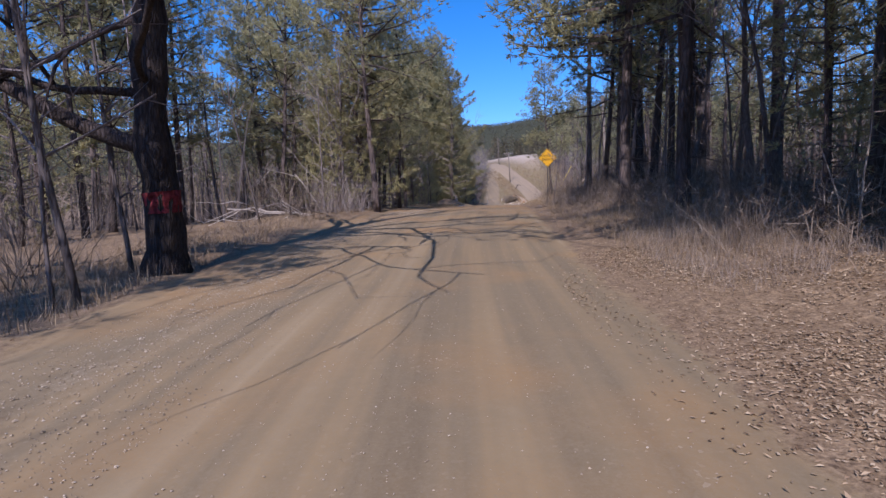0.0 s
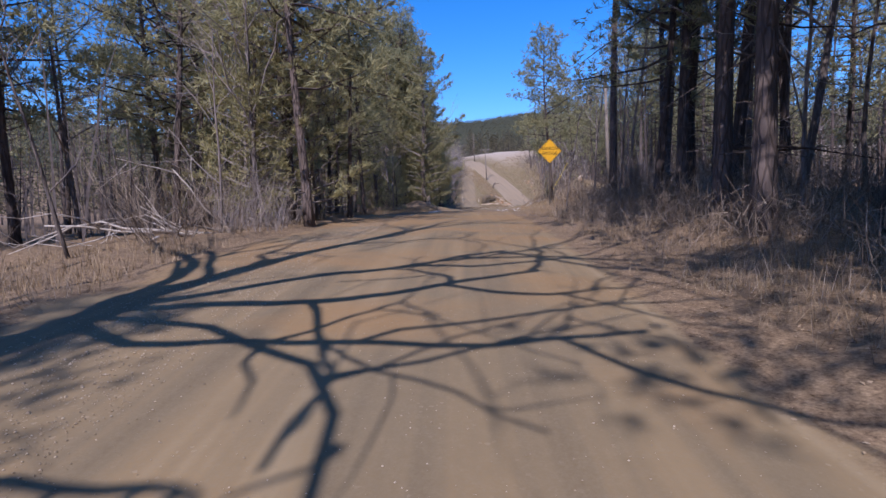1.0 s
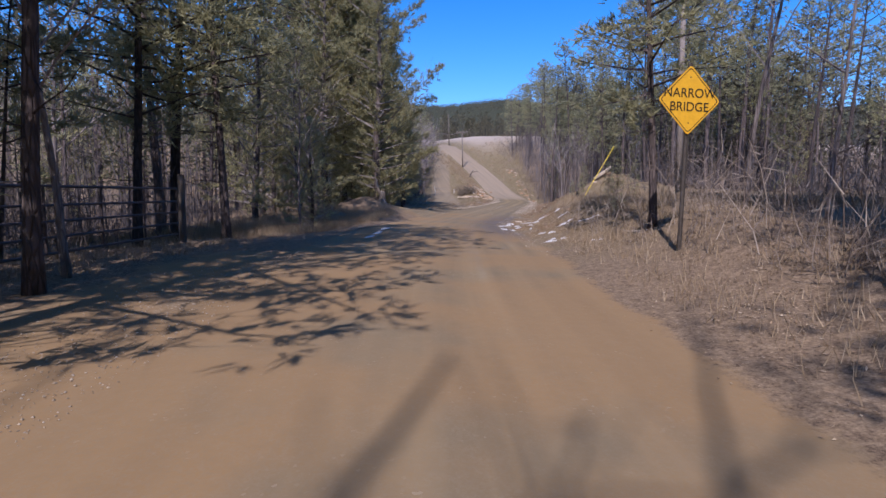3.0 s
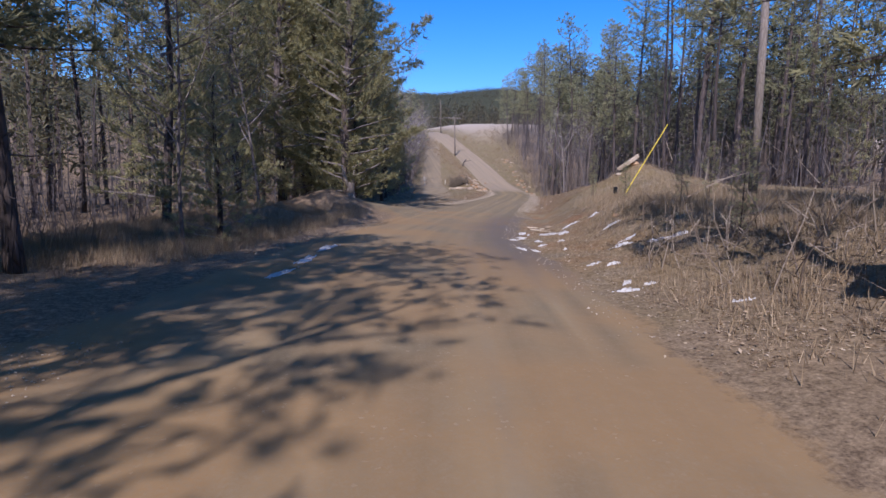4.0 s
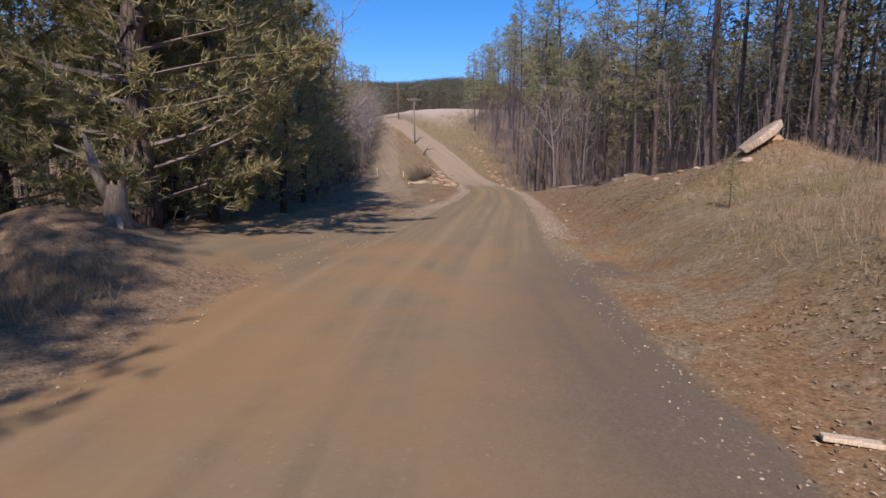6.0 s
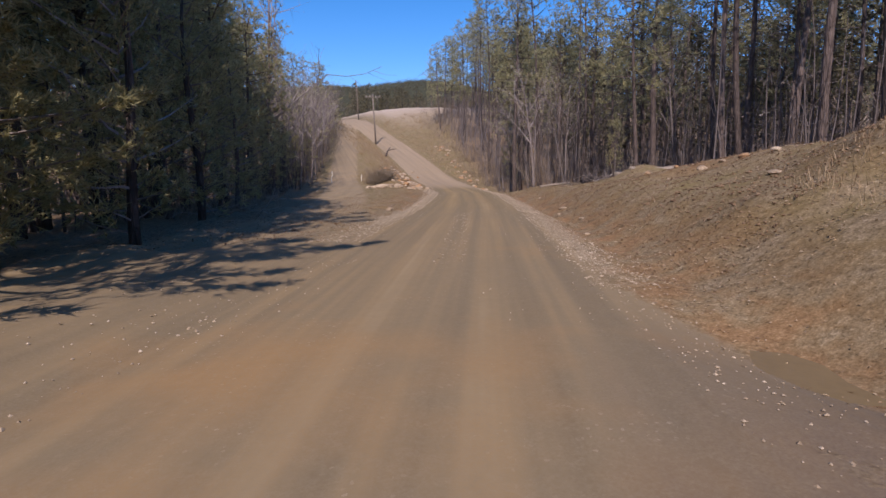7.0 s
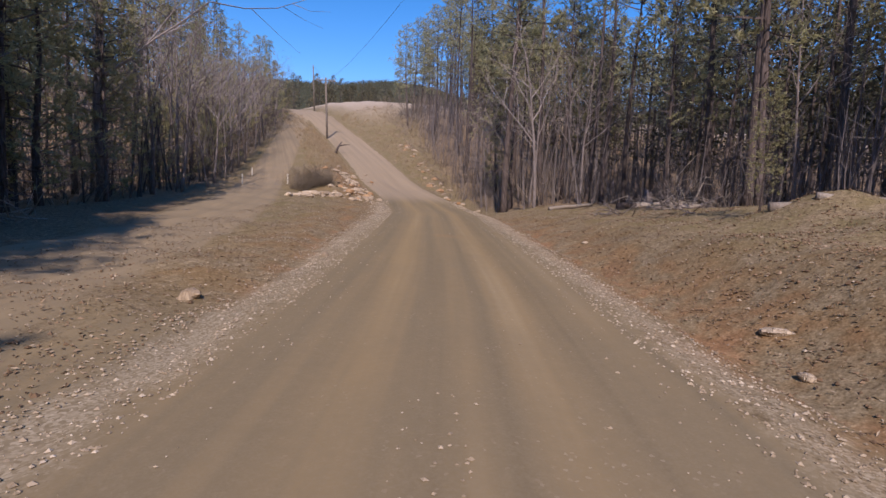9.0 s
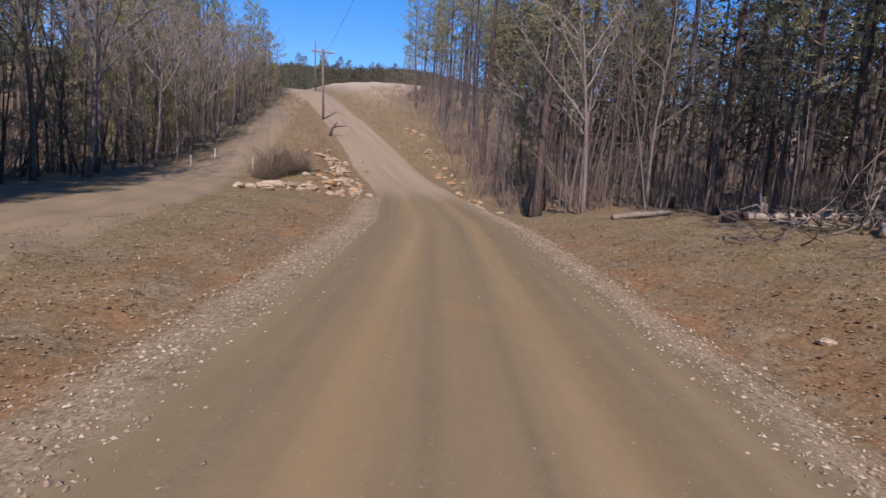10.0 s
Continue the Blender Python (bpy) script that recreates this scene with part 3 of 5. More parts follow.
def pine(tall, girth, bare, thick=1.0, dense=1.0, wide=1.0, blades=7, label=PINE_LABEL, stubs=14, needle=0.33, width=0.058, overhang=None):
    ob = thing("pine_tree", label, "pine tree", "pines beside the road")
    trunk, limbs, crown = Geo(), Geo(), Geo()
    lean = rng.standard_normal(2) * 0.018
    hs = np.linspace(-0.3, tall, 15)
    bend = np.stack([lean[0] * hs + .12 * np.sin(hs * .35 + rng.random() * 6), lean[1] * hs + .12 * np.sin(hs * .3 + rng.random() * 6), hs], -1)
    bend[:, :2] -= bend[0, :2]
    rad = girth / 2 * np.clip(1 - np.maximum(hs, 0) / tall, 0.03, 1) ** 0.75
    rad[0] *= 1.35
    rad[1] *= 1.02
    trunk.tube(bend, rad, 10, 0.035)
    at = lambda h: np.array([np.interp(h, hs, bend[:, 0]), np.interp(h, hs, bend[:, 1]), h])
    for _ in range(stubs):
        h = tall * bare * (0.25 + 0.85 * rng.random())
        az = rng.random() * 6.28
        ln = 0.3 + 1.5 * rng.random() ** 2
        p = spine(at(h), (math.cos(az), math.sin(az), rng.normal(0.0, 0.3)), ln, 4, 0.18)
        limbs.tube(p, np.linspace(0.022, 0.006, 4), 3)
    n = int(46 * dense)
    P, D = [], []
    for i in range(n):
        q = (i + rng.random()) / n
        h = tall * (bare + (1 - bare) * q ** 0.9)
        az = i * 2.4 + rng.random()
        dome = (1 - q ** 2.4) ** 0.6 * (0.5 + 0.5 * min(1.0, q * 5))
        reach = wide * (0.35 + tall * 0.125 * dome * (0.45 + 0.75 * rng.random()))
        if overhang is not None:
            facing = math.cos(az - radians(overhang))
            reach *= 1 + 1.35 * max(0.0, facing) * (1 - q * .7)
        up = -0.1 + 0.75 * q + rng.normal(0, 0.15)
        line = spine(at(h), (math.cos(az), math.sin(az), up), reach, 5, 0.13, 0.06)
        limbs.tube(line[[0, 1, 3, 4]], np.linspace(0.02 + 0.012 * reach, 0.006, 4), 3)
        m = max(6, int(reach * 6.5 * thick))
        # needles gather in round tufts at the ends of side twigs
        k = max(2, int(1 + reach * 1.9))
        tt = 0.42 + 0.6 * (np.arange(k) + rng.random(k)) / k
        tt[-1] = 1.0
        tang = unit(line[-1] - line[0])
        sideways = np.cross(tang, (0, 0, 1.0))
        mids = np.stack([np.interp(tt, np.linspace(0, 1, 5), line[:, j]) for j in range(3)], -1)
        mids = mids + rng.normal(0, 1, (k, 1)) * sideways * 0.26 * reach * (1.15 - tt[:, None]) + np.array([0, 0, 1.0]) * rng.normal(0.10, 0.10, (k, 1)) * (1 + .2 * reach)
        off = rng.normal(0, 1, (m, 3)) * np.array([.21, .21, .13]) * (.75 + .12 * reach)
        P.append(mids[rng.integers(0, k, m)] + off)
        D.append(unit(tang * 0.35 + off * 3.0 + np.array([0, 0, 0.35])))
    P, D = np.concatenate(P), np.concatenate(D)
    crown.spikes(P, D, needle, width, blades, 0.55)
    part("trunk", trunk, PINE_BARK, ob, smooth=True)
    tagged(part("branchwork", limbs, PINE_BARK, ob), kind="stuff")
    tagged(part("needle_crown", crown, PINE_NEEDLES, ob), kind="stuff")
    return ob


def cedar(tall, wide, skirt, sprays, fine=True, label="dense dark olive cedar with branches down to the ground"):
    ob = thing("cedar_tree", label, "cedar tree", "cedars beside the road")
    trunk, limbs, crown = Geo(), Geo(), Geo()
    hs = np.linspace(-0.3, tall * .97, 9)
    sway = np.stack([.1 * np.sin(hs * .8), .1 * np.cos(hs * .7) - .1, hs], -1)
    trunk.tube(sway, 0.03 + 0.013 * tall * np.clip(1 - np.maximum(hs, 0) / tall, 0.03, 1), 9, 0.08)
    P, D = [], []
    n = int((9.5 if fine else 7) * tall)
    for i in range(n):
        q = (i + rng.random()) / n
        h = skirt + (tall - skirt) * q
        az = i * 2.4 + rng.random()
        shape = (1 - q ** 3.0) ** 0.75 * (0.7 + .3 * min(1.0, q * 4 + .2)) * (.78 + .3 * math.sin(az * 2 + h * 1.1))
        reach = max(0.35, wide * shape * (0.72 + 0.5 * rng.random()))
        line = spine((0.1 * math.sin(h * .8), 0, h), (math.cos(az), math.sin(az), 0.15 + .5 * q + rng.normal(0, .12)), reach, 5, 0.10, 0.07)
        limbs.tube(line, np.linspace(0.012 + 0.010 * reach, 0.005, 5), 3)
        m = int(max(5, sprays * reach))
        tt = 0.25 + 0.75 * rng.random(m) ** 0.7
        base = np.stack([np.interp(tt, np.linspace(0, 1, 5), line[:, k]) for k in range(3)], -1)
        tang = unit(line[-1] - line[0])
        off = rng.normal(0, 1, (m, 3)) * np.array([.17, .17, .14]) * (1 + .3 * reach) * (1.15 - tt[:, None])
        P.append(base + off)
        D.append(unit(tang * 0.8 + off + np.array([0, 0, 0.25])))
    P, D = np.concatenate(P), np.concatenate(D)
    if fine:
        crown.spikes(P, D, 0.17, 0.026, 9, 0.75)
    else:
        crown.spikes(P, D, 0.19, 0.036, 6, 0.75)
    part("trunk", trunk, PINE_BARK, ob, smooth=True)
    tagged(part("branchwork", limbs, TWIGS, ob), kind="stuff")
    tagged(part("foliage_crown", crown, CEDAR_SPRAYS, ob), kind="stuff")
    return ob


def grow(geo, start, direction, length, radius, depth, kids, wander=0.16, rise=0.03, sides=5, smooth=0):
    rings = 3 + depth + smooth * (depth + 1)
    line = spine(start, direction, length, rings, wander, rise)
    geo.tube(line, np.linspace(radius, radius * 0.45 if depth else radius * .25, rings), sides)
    if depth == 0:
        return
    for k in range(kids):
        q = 0.35 + 0.65 * (k + rng.random()) / kids
        p = np.array([np.interp(q, np.linspace(0, 1, rings), line[:, j]) for j in range(3)])
        d = unit(line[-1] - line[0])
        out = unit(np.cross(d, rng.standard_normal(3)))
        grow(geo, p, d * 0.75 + out * 0.75, length * (0.45 + 0.3 * rng.random()), radius * 0.5, depth - 1, max(2, kids - 1), wander, rise, max(3, sides - 1), smooth)


def bare_tree(tall, girth, label="leafless grey hardwood tree with fine twigs", depth=3, kids=4, fork=0.4, bark_mat=None):
    ob = thing("bare_tree", label, "tree", "leafless trees beside the road")
    trunk, limbs = Geo(), Geo()
    line = spine((0, 0, -0.25), (rng.normal(0, .05), rng.normal(0, .05), 1), tall * .8, 10, 0.05)
    rad = np.linspace(girth / 2, girth * .12, 10)
    rad[0] *= 1.3
    trunk.tube(line, rad, 8, 0.04)
    n = 9
    for i in range(n):
        q = fork + (1 - fork) * (i + .5) / n
        p = np.array([np.interp(q, np.linspace(0, 1, 10), line[:, j]) for j in range(3)])
        az = i * 2.4 + rng.random()
        grow(limbs, p, (math.cos(az), math.sin(az), 0.75 + .6 * q), tall * (0.34 - .16 * q) * (.7 + .6 * rng.random()), girth * 0.20 * (1.15 - q * .7), depth - 1, kids, 0.15, 0.05, 4)
    part("trunk", trunk, bark_mat or GREY_BARK, ob, smooth=True)
    tagged(part("twig_crown", limbs, TWIGS, ob), kind="stuff")
    return ob


def bush(size, stems, label="leafless tangle of thin brown brush", mat=None, name="bush", fine=3):
    ob = thing(name, label, "bush", "brush along the wood's edge")
    g, fine_twigs = Geo(), Geo()
    for i in range(stems):
        az, r = rng.random() * 6.28, size * 0.45 * rng.random() ** .6
        p0 = (r * math.cos(az), r * math.sin(az), -0.05)
        line = spine(p0, (math.cos(az) * .45 + rng.normal(0, .25), math.sin(az) * .45 + rng.normal(0, .25), 1), size * (0.5 + .7 * rng.random()), 5, 0.16)
        g.tube(line, np.linspace(0.010, 0.003, 5) * (.6 + .3 * size), 3)
        p = line[1 + rng.integers(0, 4, fine * 4)]
        fine_twigs.spikes(p, np.repeat(unit(line[-1:] - line[:1]), len(p), 0), size * .34, .012, 1, .5)
    tagged(part("stem_mass", g, mat or BRUSH, ob), kind="stuff")
    tagged(part("twig_mass", fine_twigs, mat or BRUSH, ob), kind="stuff")
    return ob


def stand(ob, x, y, turn=0.0, scale=1.0, lean=(0.0, 0.0), sink=0.05):
    """Puts a finished thing on the ground."""
    ob.matrix_basis = pose(x, y, height(x, y) - sink, lean[0], lean[1], turn) @ Matrix.Scale(scale, 4)
    return ob


def again(ob, x, y, turn=0.0, scale=1.0, lean=(0.0, 0.0), sink=0.05, label=""):
    keep = ob.matrix_basis.copy()
    ob.matrix_basis = Matrix.Identity(4)
    c = copy_thing(ob, pose(x, y, height(x, y) - sink, lean[0], lean[1], turn) @ Matrix.Scale(scale, 4))
    ob.matrix_basis = keep
    return tagged(c, label) if label else c

# ---- the woods ----
random.seed(5)
rng = np.random.default_rng(21)
PINE_SHADE = "pine with low spreading branches overhanging the verge"
FINE = dict(blades=7, needle=.27, width=.046)
pines = [pine(15.5, .32, .38, thick=1.5, dense=1.1, **FINE), pine(17.5, .40, .45, thick=1.5, dense=1.2, **FINE), pine(13.5, .23, .30, thick=1.4, wide=.9, **FINE), pine(16.5, .29, .50, thick=1.4, dense=.9, wide=1.1, **FINE),
         pine(11.0, .19, .15, thick=1.4, dense=1.2, **FINE), pine(14.5, .31, .24, thick=2.0, dense=1.35, wide=1.5, label=PINE_SHADE, blades=7, needle=.29, width=.048),
         pine(15.0, .34, .30, thick=2.0, dense=1.3, wide=1.2, overhang=195, label="pine with long branches reaching out over the road", **FINE),
         pine(18, .32, .36, thick=2.2, dense=1.5, wide=1.25, overhang=195, blades=6, needle=.27, width=.048, label="tall thick-trunked pine with a high broad crown")]
far_pines = [pine(15, .27, .48, thick=.9, dense=.75, blades=6, needle=.32, width=.06, stubs=12), pine(13, .21, .34, thick=.9, dense=.75, blades=6, needle=.32, width=.06, stubs=12),
             pine(19.5, .30, .60, thick=.9, dense=.75, wide=.85, blades=6, needle=.32, width=.06, stubs=18)]
bares = [bare_tree(11, .20), bare_tree(9, .13), bare_tree(13, .26, fork=.35), bare_tree(7, .09, fork=.25), bare_tree(5, .06, fork=.2, label="thin leafless sapling among the brush", kids=3)]
cedars = [cedar(11.5, 3.1, 0.25, 24), cedar(7.5, 2.4, 0.3, 15), cedar(5.0, 1.6, 0.15, 14), cedar(11.5, 3.1, 0.4, 16, fine=False), cedar(7.5, 2.4, 0.3, 13, fine=False)]
bushes = [bush(1.6, 26), bush(1.1, 20), bush(2.4, 30), bush(3.2, 26, fine=4, label="tall leafless thicket of thin brown stems")]
used = set()


def plant(kinds, k, x, y, scale=1.0, lean=(0.0, 0.0), turn=None, label=""):
    ob = kinds[k]
    if turn is None:
        turn = random.uniform(-25, 25) if kinds is pines and k > 5 else random.uniform(0, 360)
    if id(ob) not in used:
        used.add(id(ob))
        if label:
            tagged(ob, label)
        return stand(ob, x, y, turn, scale, lean)
    return again(ob, x, y, turn, scale, lean, label=label)


# single trees, some unseen and added only for their shade: kind, x, y, scale
PINE_PLACES = ((6, 5.3, 15.4, 1.0), (6, 6.1, 17.8, 1.0), (7, 6.7, 14.8, 1.0), (7, 6.9, 7.6, .8), (7, 7.6, 1.4, 1.0), (7, 7.2, 4.2, .9), (3, -2.43, 29.7, .66), (3, -5.6, 41.0, 1.0), (5, -8.2, 32.5, .9), (5, -11.5, 35, .9), (7, -3.4, 57.0, 1.0), (7, -2.6, 61.5, 1.0), (7, -1.6, 67.5, 1.0), (5, 5.6, 5.2, .8), (5, 4.9, 4.5, .95), (5, -4.3, 38.7, .9), (7, .5, 76, .8), (7, -.5, 81, .85), (7, 1.0, 86, .8), (7, -1.2, 57.8, .95), (7, -.3, 60.2, .8), (7, -.9, 64.5, .8), (7, -.2, 68.2, .75), (7, .5, 72.0, .7), (5, -2.6, 37.6, .74), (7, 8.0, 9.8, 1.0), (0, 8.4, 21.2, 1.0), (1, 9.6, 25.6, 1.0), (7, 5.0, 2.0, 1.0), (7, 4.9, 4.4, .95), (6, 5.9, 13.0, 1.0), (7, -7.6, -.8, .78), (6, 6.6, 21.6, .7), (1, 25.5, 66.0, 1.0), (3, 26.8, 68.5, 1.1), (1, 28.2, 65.6, 1.05), (3, 24.9, 63.2, 1.0), (1, 11.9, 19.0, 1.15), (3, 7.2, 21.5, 1.0), (5, 8.7, 24.0, 1.05), (2, 10.6, 22.5, 1.0),
               (3, 7.6, 27.3, 1.0), (3, 10.4, 29.0, 1.0), (1, 13.2, 27.0, 1.0), (0, 11.5, 31.5, 1.0), (3, 14.5, 29.0, 1.0), (5, 6.9, 33.5, .55),
               (5, 6.8, 4.0, .9), (5, 9.2, 1.5, 1.0), (5, 6.4, -4.0, 1.0), (5, 10.6, 7.2, .9), (5, 12.5, 4.0, 1.0), (5, 9.8, -5.0, 1.0), (4, 8.2, 7.0, 1.0), (5, 5.6, 2.4, .8), (5, 13.8, 9.5, .9), (4, 6.2, 8.6, .5),
                (5, -4.4, 36.6, .75), (5, -5.8, 33.5, .7), (2, -8.3, 54.0, 1.0), (3, -6.3, 58.0, .9),
               (1, 23.4, 92.0, 1.0), (2, 22.9, 74.1, 1.0), (1, 26.5, 77.7, .95), (0, 25.2, 95, .95), (4, .8, 65.0, 1.0), (4, 2.2, 75.0, 1.05), (4, 1.2, 75.8, 1.1), (5, -1.4, 66.2, .8), (5, 0.4, 70.2, .8), (4, 3.0, 80.2, 1.0), (5, 1.0, 84.6, .8), (4, 4.0, 85.8, .9), (5, -1.2, 77.0, .9),
               (4, 33.5, 163, .8), (0, 3.4, 118, .85), (2, 5.2, 124, .9), (0, 6.8, 131, .75), (2, 8.4, 139, .8), (2, 10.0, 147, .75), (2, 36.5, 166, .8), (2, 39.5, 167, .8), (2, -9.5, -4, 1.0), (0, 30.0, 140, .92), (2, 32.0, 142, 1.05), (0, 28.6, 137, .85), (2, 34.4, 146, .95), (2, 33.0, 139, .9), (5, -13.5, 21.5, .9), (5, -12.5, 25.5, .95), (0, -13.0, 25.0, 1.0), (5, -8.4, 27.5, .9), (5, -15, 20, 1.0), (5, -10.5, 31.0, .95), (5, -17.5, 26.5, 1.0))
for k, x, y, s in PINE_PLACES:
    behind = k == 5 and y < 3.9
    plant(far_pines if behind else pines, 1 if behind else k, x, y, s, lean=(random.uniform(-1.5, 1.5), random.uniform(-1.5, 1.5)))

plant(pines, 6, -3.1, 25.0, .9, turn=178)
plant(pines, 5, -3.9, 26.6, .95)
for x, y, s in ((-.6, 57.2, 1.0), (-.6, 60.0, .95), (-1.1, 63.5, .95)):
    plant(pines, 7, x, y, s)

taken = [(x, y) for _, x, y, _ in PINE_PLACES] + [(-3.1, 25.0), (-3.9, 26.6), (-.6, 57.2), (-.6, 60.0), (-1.1, 63.5), (-4.7, 8.8), (1.6, 52.0)]


def scatter(count, inside, gap):
    """Up to count places that keep their distance from all others."""
    got = []
    for _ in range(count * 30):
        if len(got) >= count:
            break
        x, y = inside()
        if any((x - a) ** 2 + (y - b) ** 2 < gap * gap for a, b in taken):
            continue
        taken.append((x, y))
        got.append((x, y))
    return got


def band(edge, near, far, sign):
    ys, xs = edge

    def pick():
        y = random.uniform(ys[0], ys[-1])
        return np.interp(y, ys, xs) + sign * random.uniform(near, far), y
    return pick


WEST_EDGE = ((6, 12, 18, 24, 34, 40, 50, 56, 60, 70, 80, 98, 115, 150), (-13.5, -14.0, -13.0, -9.0, -6.0, -8.5, -9.0, -3.8, -0.6, 0.6, 2.5, 5.2, 7.5, 11.5))
EAST_EDGE = ((8, 14, 20, 30, 35, 40, 53, 58, 61, 70, 78, 86, 90, 100, 112, 130, 160), (9.5, 7.2, 7.2, 10, 17, 38, 44, 28, 25.5, 24.5, 27.3, 27.6, 24.5, 24.5, 27, 29, 36))
# two nearest hold the big cedar's place; those below y 2 are unseen shade-casters
for k, x, y, s in ((0, 1.1, 53.4, 1.2), (0, -2.0, 55.0, 1.2), (0, 1.1, 58.0, .92), (1, -2.8, 50.4, 1.1), (1, -4.2, 47.2, 1.2), (1, -6.8, 33.4, 1.1), (1, -4.4, 52.0, 1.0), (1, -8.4, 29.8, 1.1), (0, -6.2, 30.5, .85), (1, -3.9, 26.3, 1.3), (2, -4.8, 24.9, 1.2), (0, 5.6, -.6, 1.0), (0, 7.2, 1.0, 1.0), (1, -1.0, 41.5, .5), (0, 5.9, .8, .9), (0, 8.2, -2.5, .9), (0, -0.2, 58.0, 1.2), (0, -2.0, 62.0, .8), (1, 1.6, 68.5, 1.1), (1, 0.2, 72.0, 1.2), (1, 2.2, 77.5, 1.0), (1, 3.0, 82.5, 1.0), (1, 0.5, 80.0, 1.2), (1, 3.4, 88.5, .9), (0, -3.5, 69.0, .8), (2, 4.3, 94.5, .9), (2, 5.6, 106.0, .9), (1, 5.0, 101.5, 1.0), (1, 4.2, 104.5, 1.15), (1, 5.8, 109.5, 1.05), (1, 6.4, 114.0, 1.1), (1, 7.4, 120.0, 1.1), (1, 8.4, 126.5, 1.1), (1, 9.4, 133.0, 1.0), (1, 10.6, 141.0, 1.0), (1, 4.8, 116.0, 1.0), (0, 5.6, -2.0, .9), (1, 2.6, 61.0, .9), (0, 0.6, 65.5, .8), (1, 2.9, 66.4, .9), (1, 3.2, 72.5, .8)):
    taken.append((x, y))
    plant(cedars, k + 3 if k < 2 and (y > 58.1 or y < 10 or x < -5) else k, x, y, s)
random.seed(32)
rng = np.random.default_rng(32)
WOODS = ((WEST_EDGE, -1, (26, 24, 30, 6, 50)), (EAST_EDGE, 1, (78, 60, 24, 7, 50)))
for edge, sign, (n_pine, n_far, n_bare, n_cedar, n_bush) in WOODS:
    for x, y in scatter(n_pine, band(edge, 0, 11, sign), 1.7):
        near = (y < 46 or sign < 0 and y < 70) and x > -13
        tall_wood = sign > 0 and 55 < y < 96
        plant(pines if near else far_pines, random.choice((0, 1, 2, 2, 3, 4, 4) if near else (2, 2, 2, 0) if tall_wood else (0, 1, 2)), x, y, random.uniform(.95, 1.2) if tall_wood else random.uniform(.72, 1.05), lean=(random.uniform(-2, 2), random.uniform(-2, 2)))
    for x, y in scatter(n_far, band(edge, 10, 34, sign), 1.9):
        plant(far_pines, random.choice((0, 1, 2)), x, y, random.uniform(.8, 1.1), lean=(random.uniform(-2, 2), random.uniform(-2, 2)))
    for x, y in scatter(n_bare, band(edge, -.5, 14, sign), 1.0):
        plant(bares, random.choice((0, 1, 1, 2, 3, 3, 4, 4)), x, y, random.uniform(.7, 1.1), lean=(random.uniform(-4, 4), random.uniform(-4, 4)))
    for x, y in scatter(n_cedar, band(edge, 0, 12, sign), 1.6):
        plant(cedars, random.choice((4, 4, 2)), x, y, random.uniform(.7, 1.1))
    for x, y in scatter(n_bush, band(edge, -.6, 9, sign), 0.7):
        low = sign > 0 and y < 42
        plant(bushes, random.choice((0, 1) if low else (0, 1, 2, 3, 3)), x, y, random.uniform(.5, .8) if low else random.uniform(.6, 1.1))


def understory(name, label, edge, sign, count, ys, deep, mat):
    """Countless thin bare stems between the trees, in one mesh."""
    g = Geo()
    P, D = [], []
    for _ in range(count):
        y = random.uniform(*ys)
        x = np.interp(y, *edge) + sign * deep * (random.random() ** 1.3 - .03)
        h = random.uniform(1.5, 7.5)
        line = spine((x, y, height(x, y) - .1), (random.gauss(0, .07), random.gauss(0, .07), 1), h, 4, .06)
        g.tube(line, np.linspace(.012 + .006 * h, .006, 4), 3)
        q = line[1 + rng.integers(0, 3, 12)] + rng.normal(0, .12, (12, 3))
        P.append(q)
        D.append(unit(rng.normal(0, 1, (12, 3)) + np.array([0, 0, .9])))
    g.spikes(np.concatenate(P), np.concatenate(D), 1.0, .022, 1, .3)
    return tagged(new(name, g.mesh(name, mat)), label, "undergrowth", kind="stuff")


random.seed(33)
rng = np.random.default_rng(33)
understory("east_undergrowth", "grey leafless saplings crowding under the pines", EAST_EDGE, 1, 1000, (46, 150), 20, SHADED_UNDERGROWTH)
understory("west_undergrowth", "grey leafless saplings crowding under the pines", WEST_EDGE, -1, 900, (14, 150), 16, SHADED_UNDERGROWTH)


def low_brush(name, label, count, xs, ys, tall, mat):
    """Knee- to head-high dead stems and twigs on a wood's floor, in one mesh."""
    g, P, D = Geo(), [], []
    for _ in range(count):
        x, y = random.uniform(*xs), random.uniform(*ys)
        h = random.uniform(*tall)
        line = spine((x, y, height(x, y) - .05), (random.gauss(0, .25), random.gauss(0, .25), 1), h, 4, .16)
        g.tube(line, np.linspace(.006 + .003 * h, .003, 4), 3)
        q = line[rng.integers(1, 4, 9)] + rng.normal(0, .05, (9, 3))
        P.append(q)
        D.append(unit(rng.normal(0, 1, (9, 3)) + np.array([0, 0, .8])))
    g.spikes(np.concatenate(P), np.concatenate(D), .42, .012, 1, .3)
    return tagged(new(name, g.mesh(name, mat)), label, "undergrowth", kind="stuff")


low_brush("east_floor_brush", "dead brown brush and weeds under the roadside pines", 1500, (6.2, 17), (5, 37), (.3, 1.7), BRUSH)
low_brush("bank_brush", "low dark dead brush on the leafy bank", 700, (4.6, 8.5), (6, 26), (.2, .8), BRUSH)
low_brush("clearing_edge_brush", "dim dead brush and saplings under the tall pines", 1100, (25.5, 42), (60, 100), (.5, 2.6), SHADED_UNDERGROWTH)
low_brush("west_floor_brush", "dim tangle of dead stems under the western trees", 600, (-17, -3.8), (33, 52), (.4, 2.2), SHADED_UNDERGROWTH)
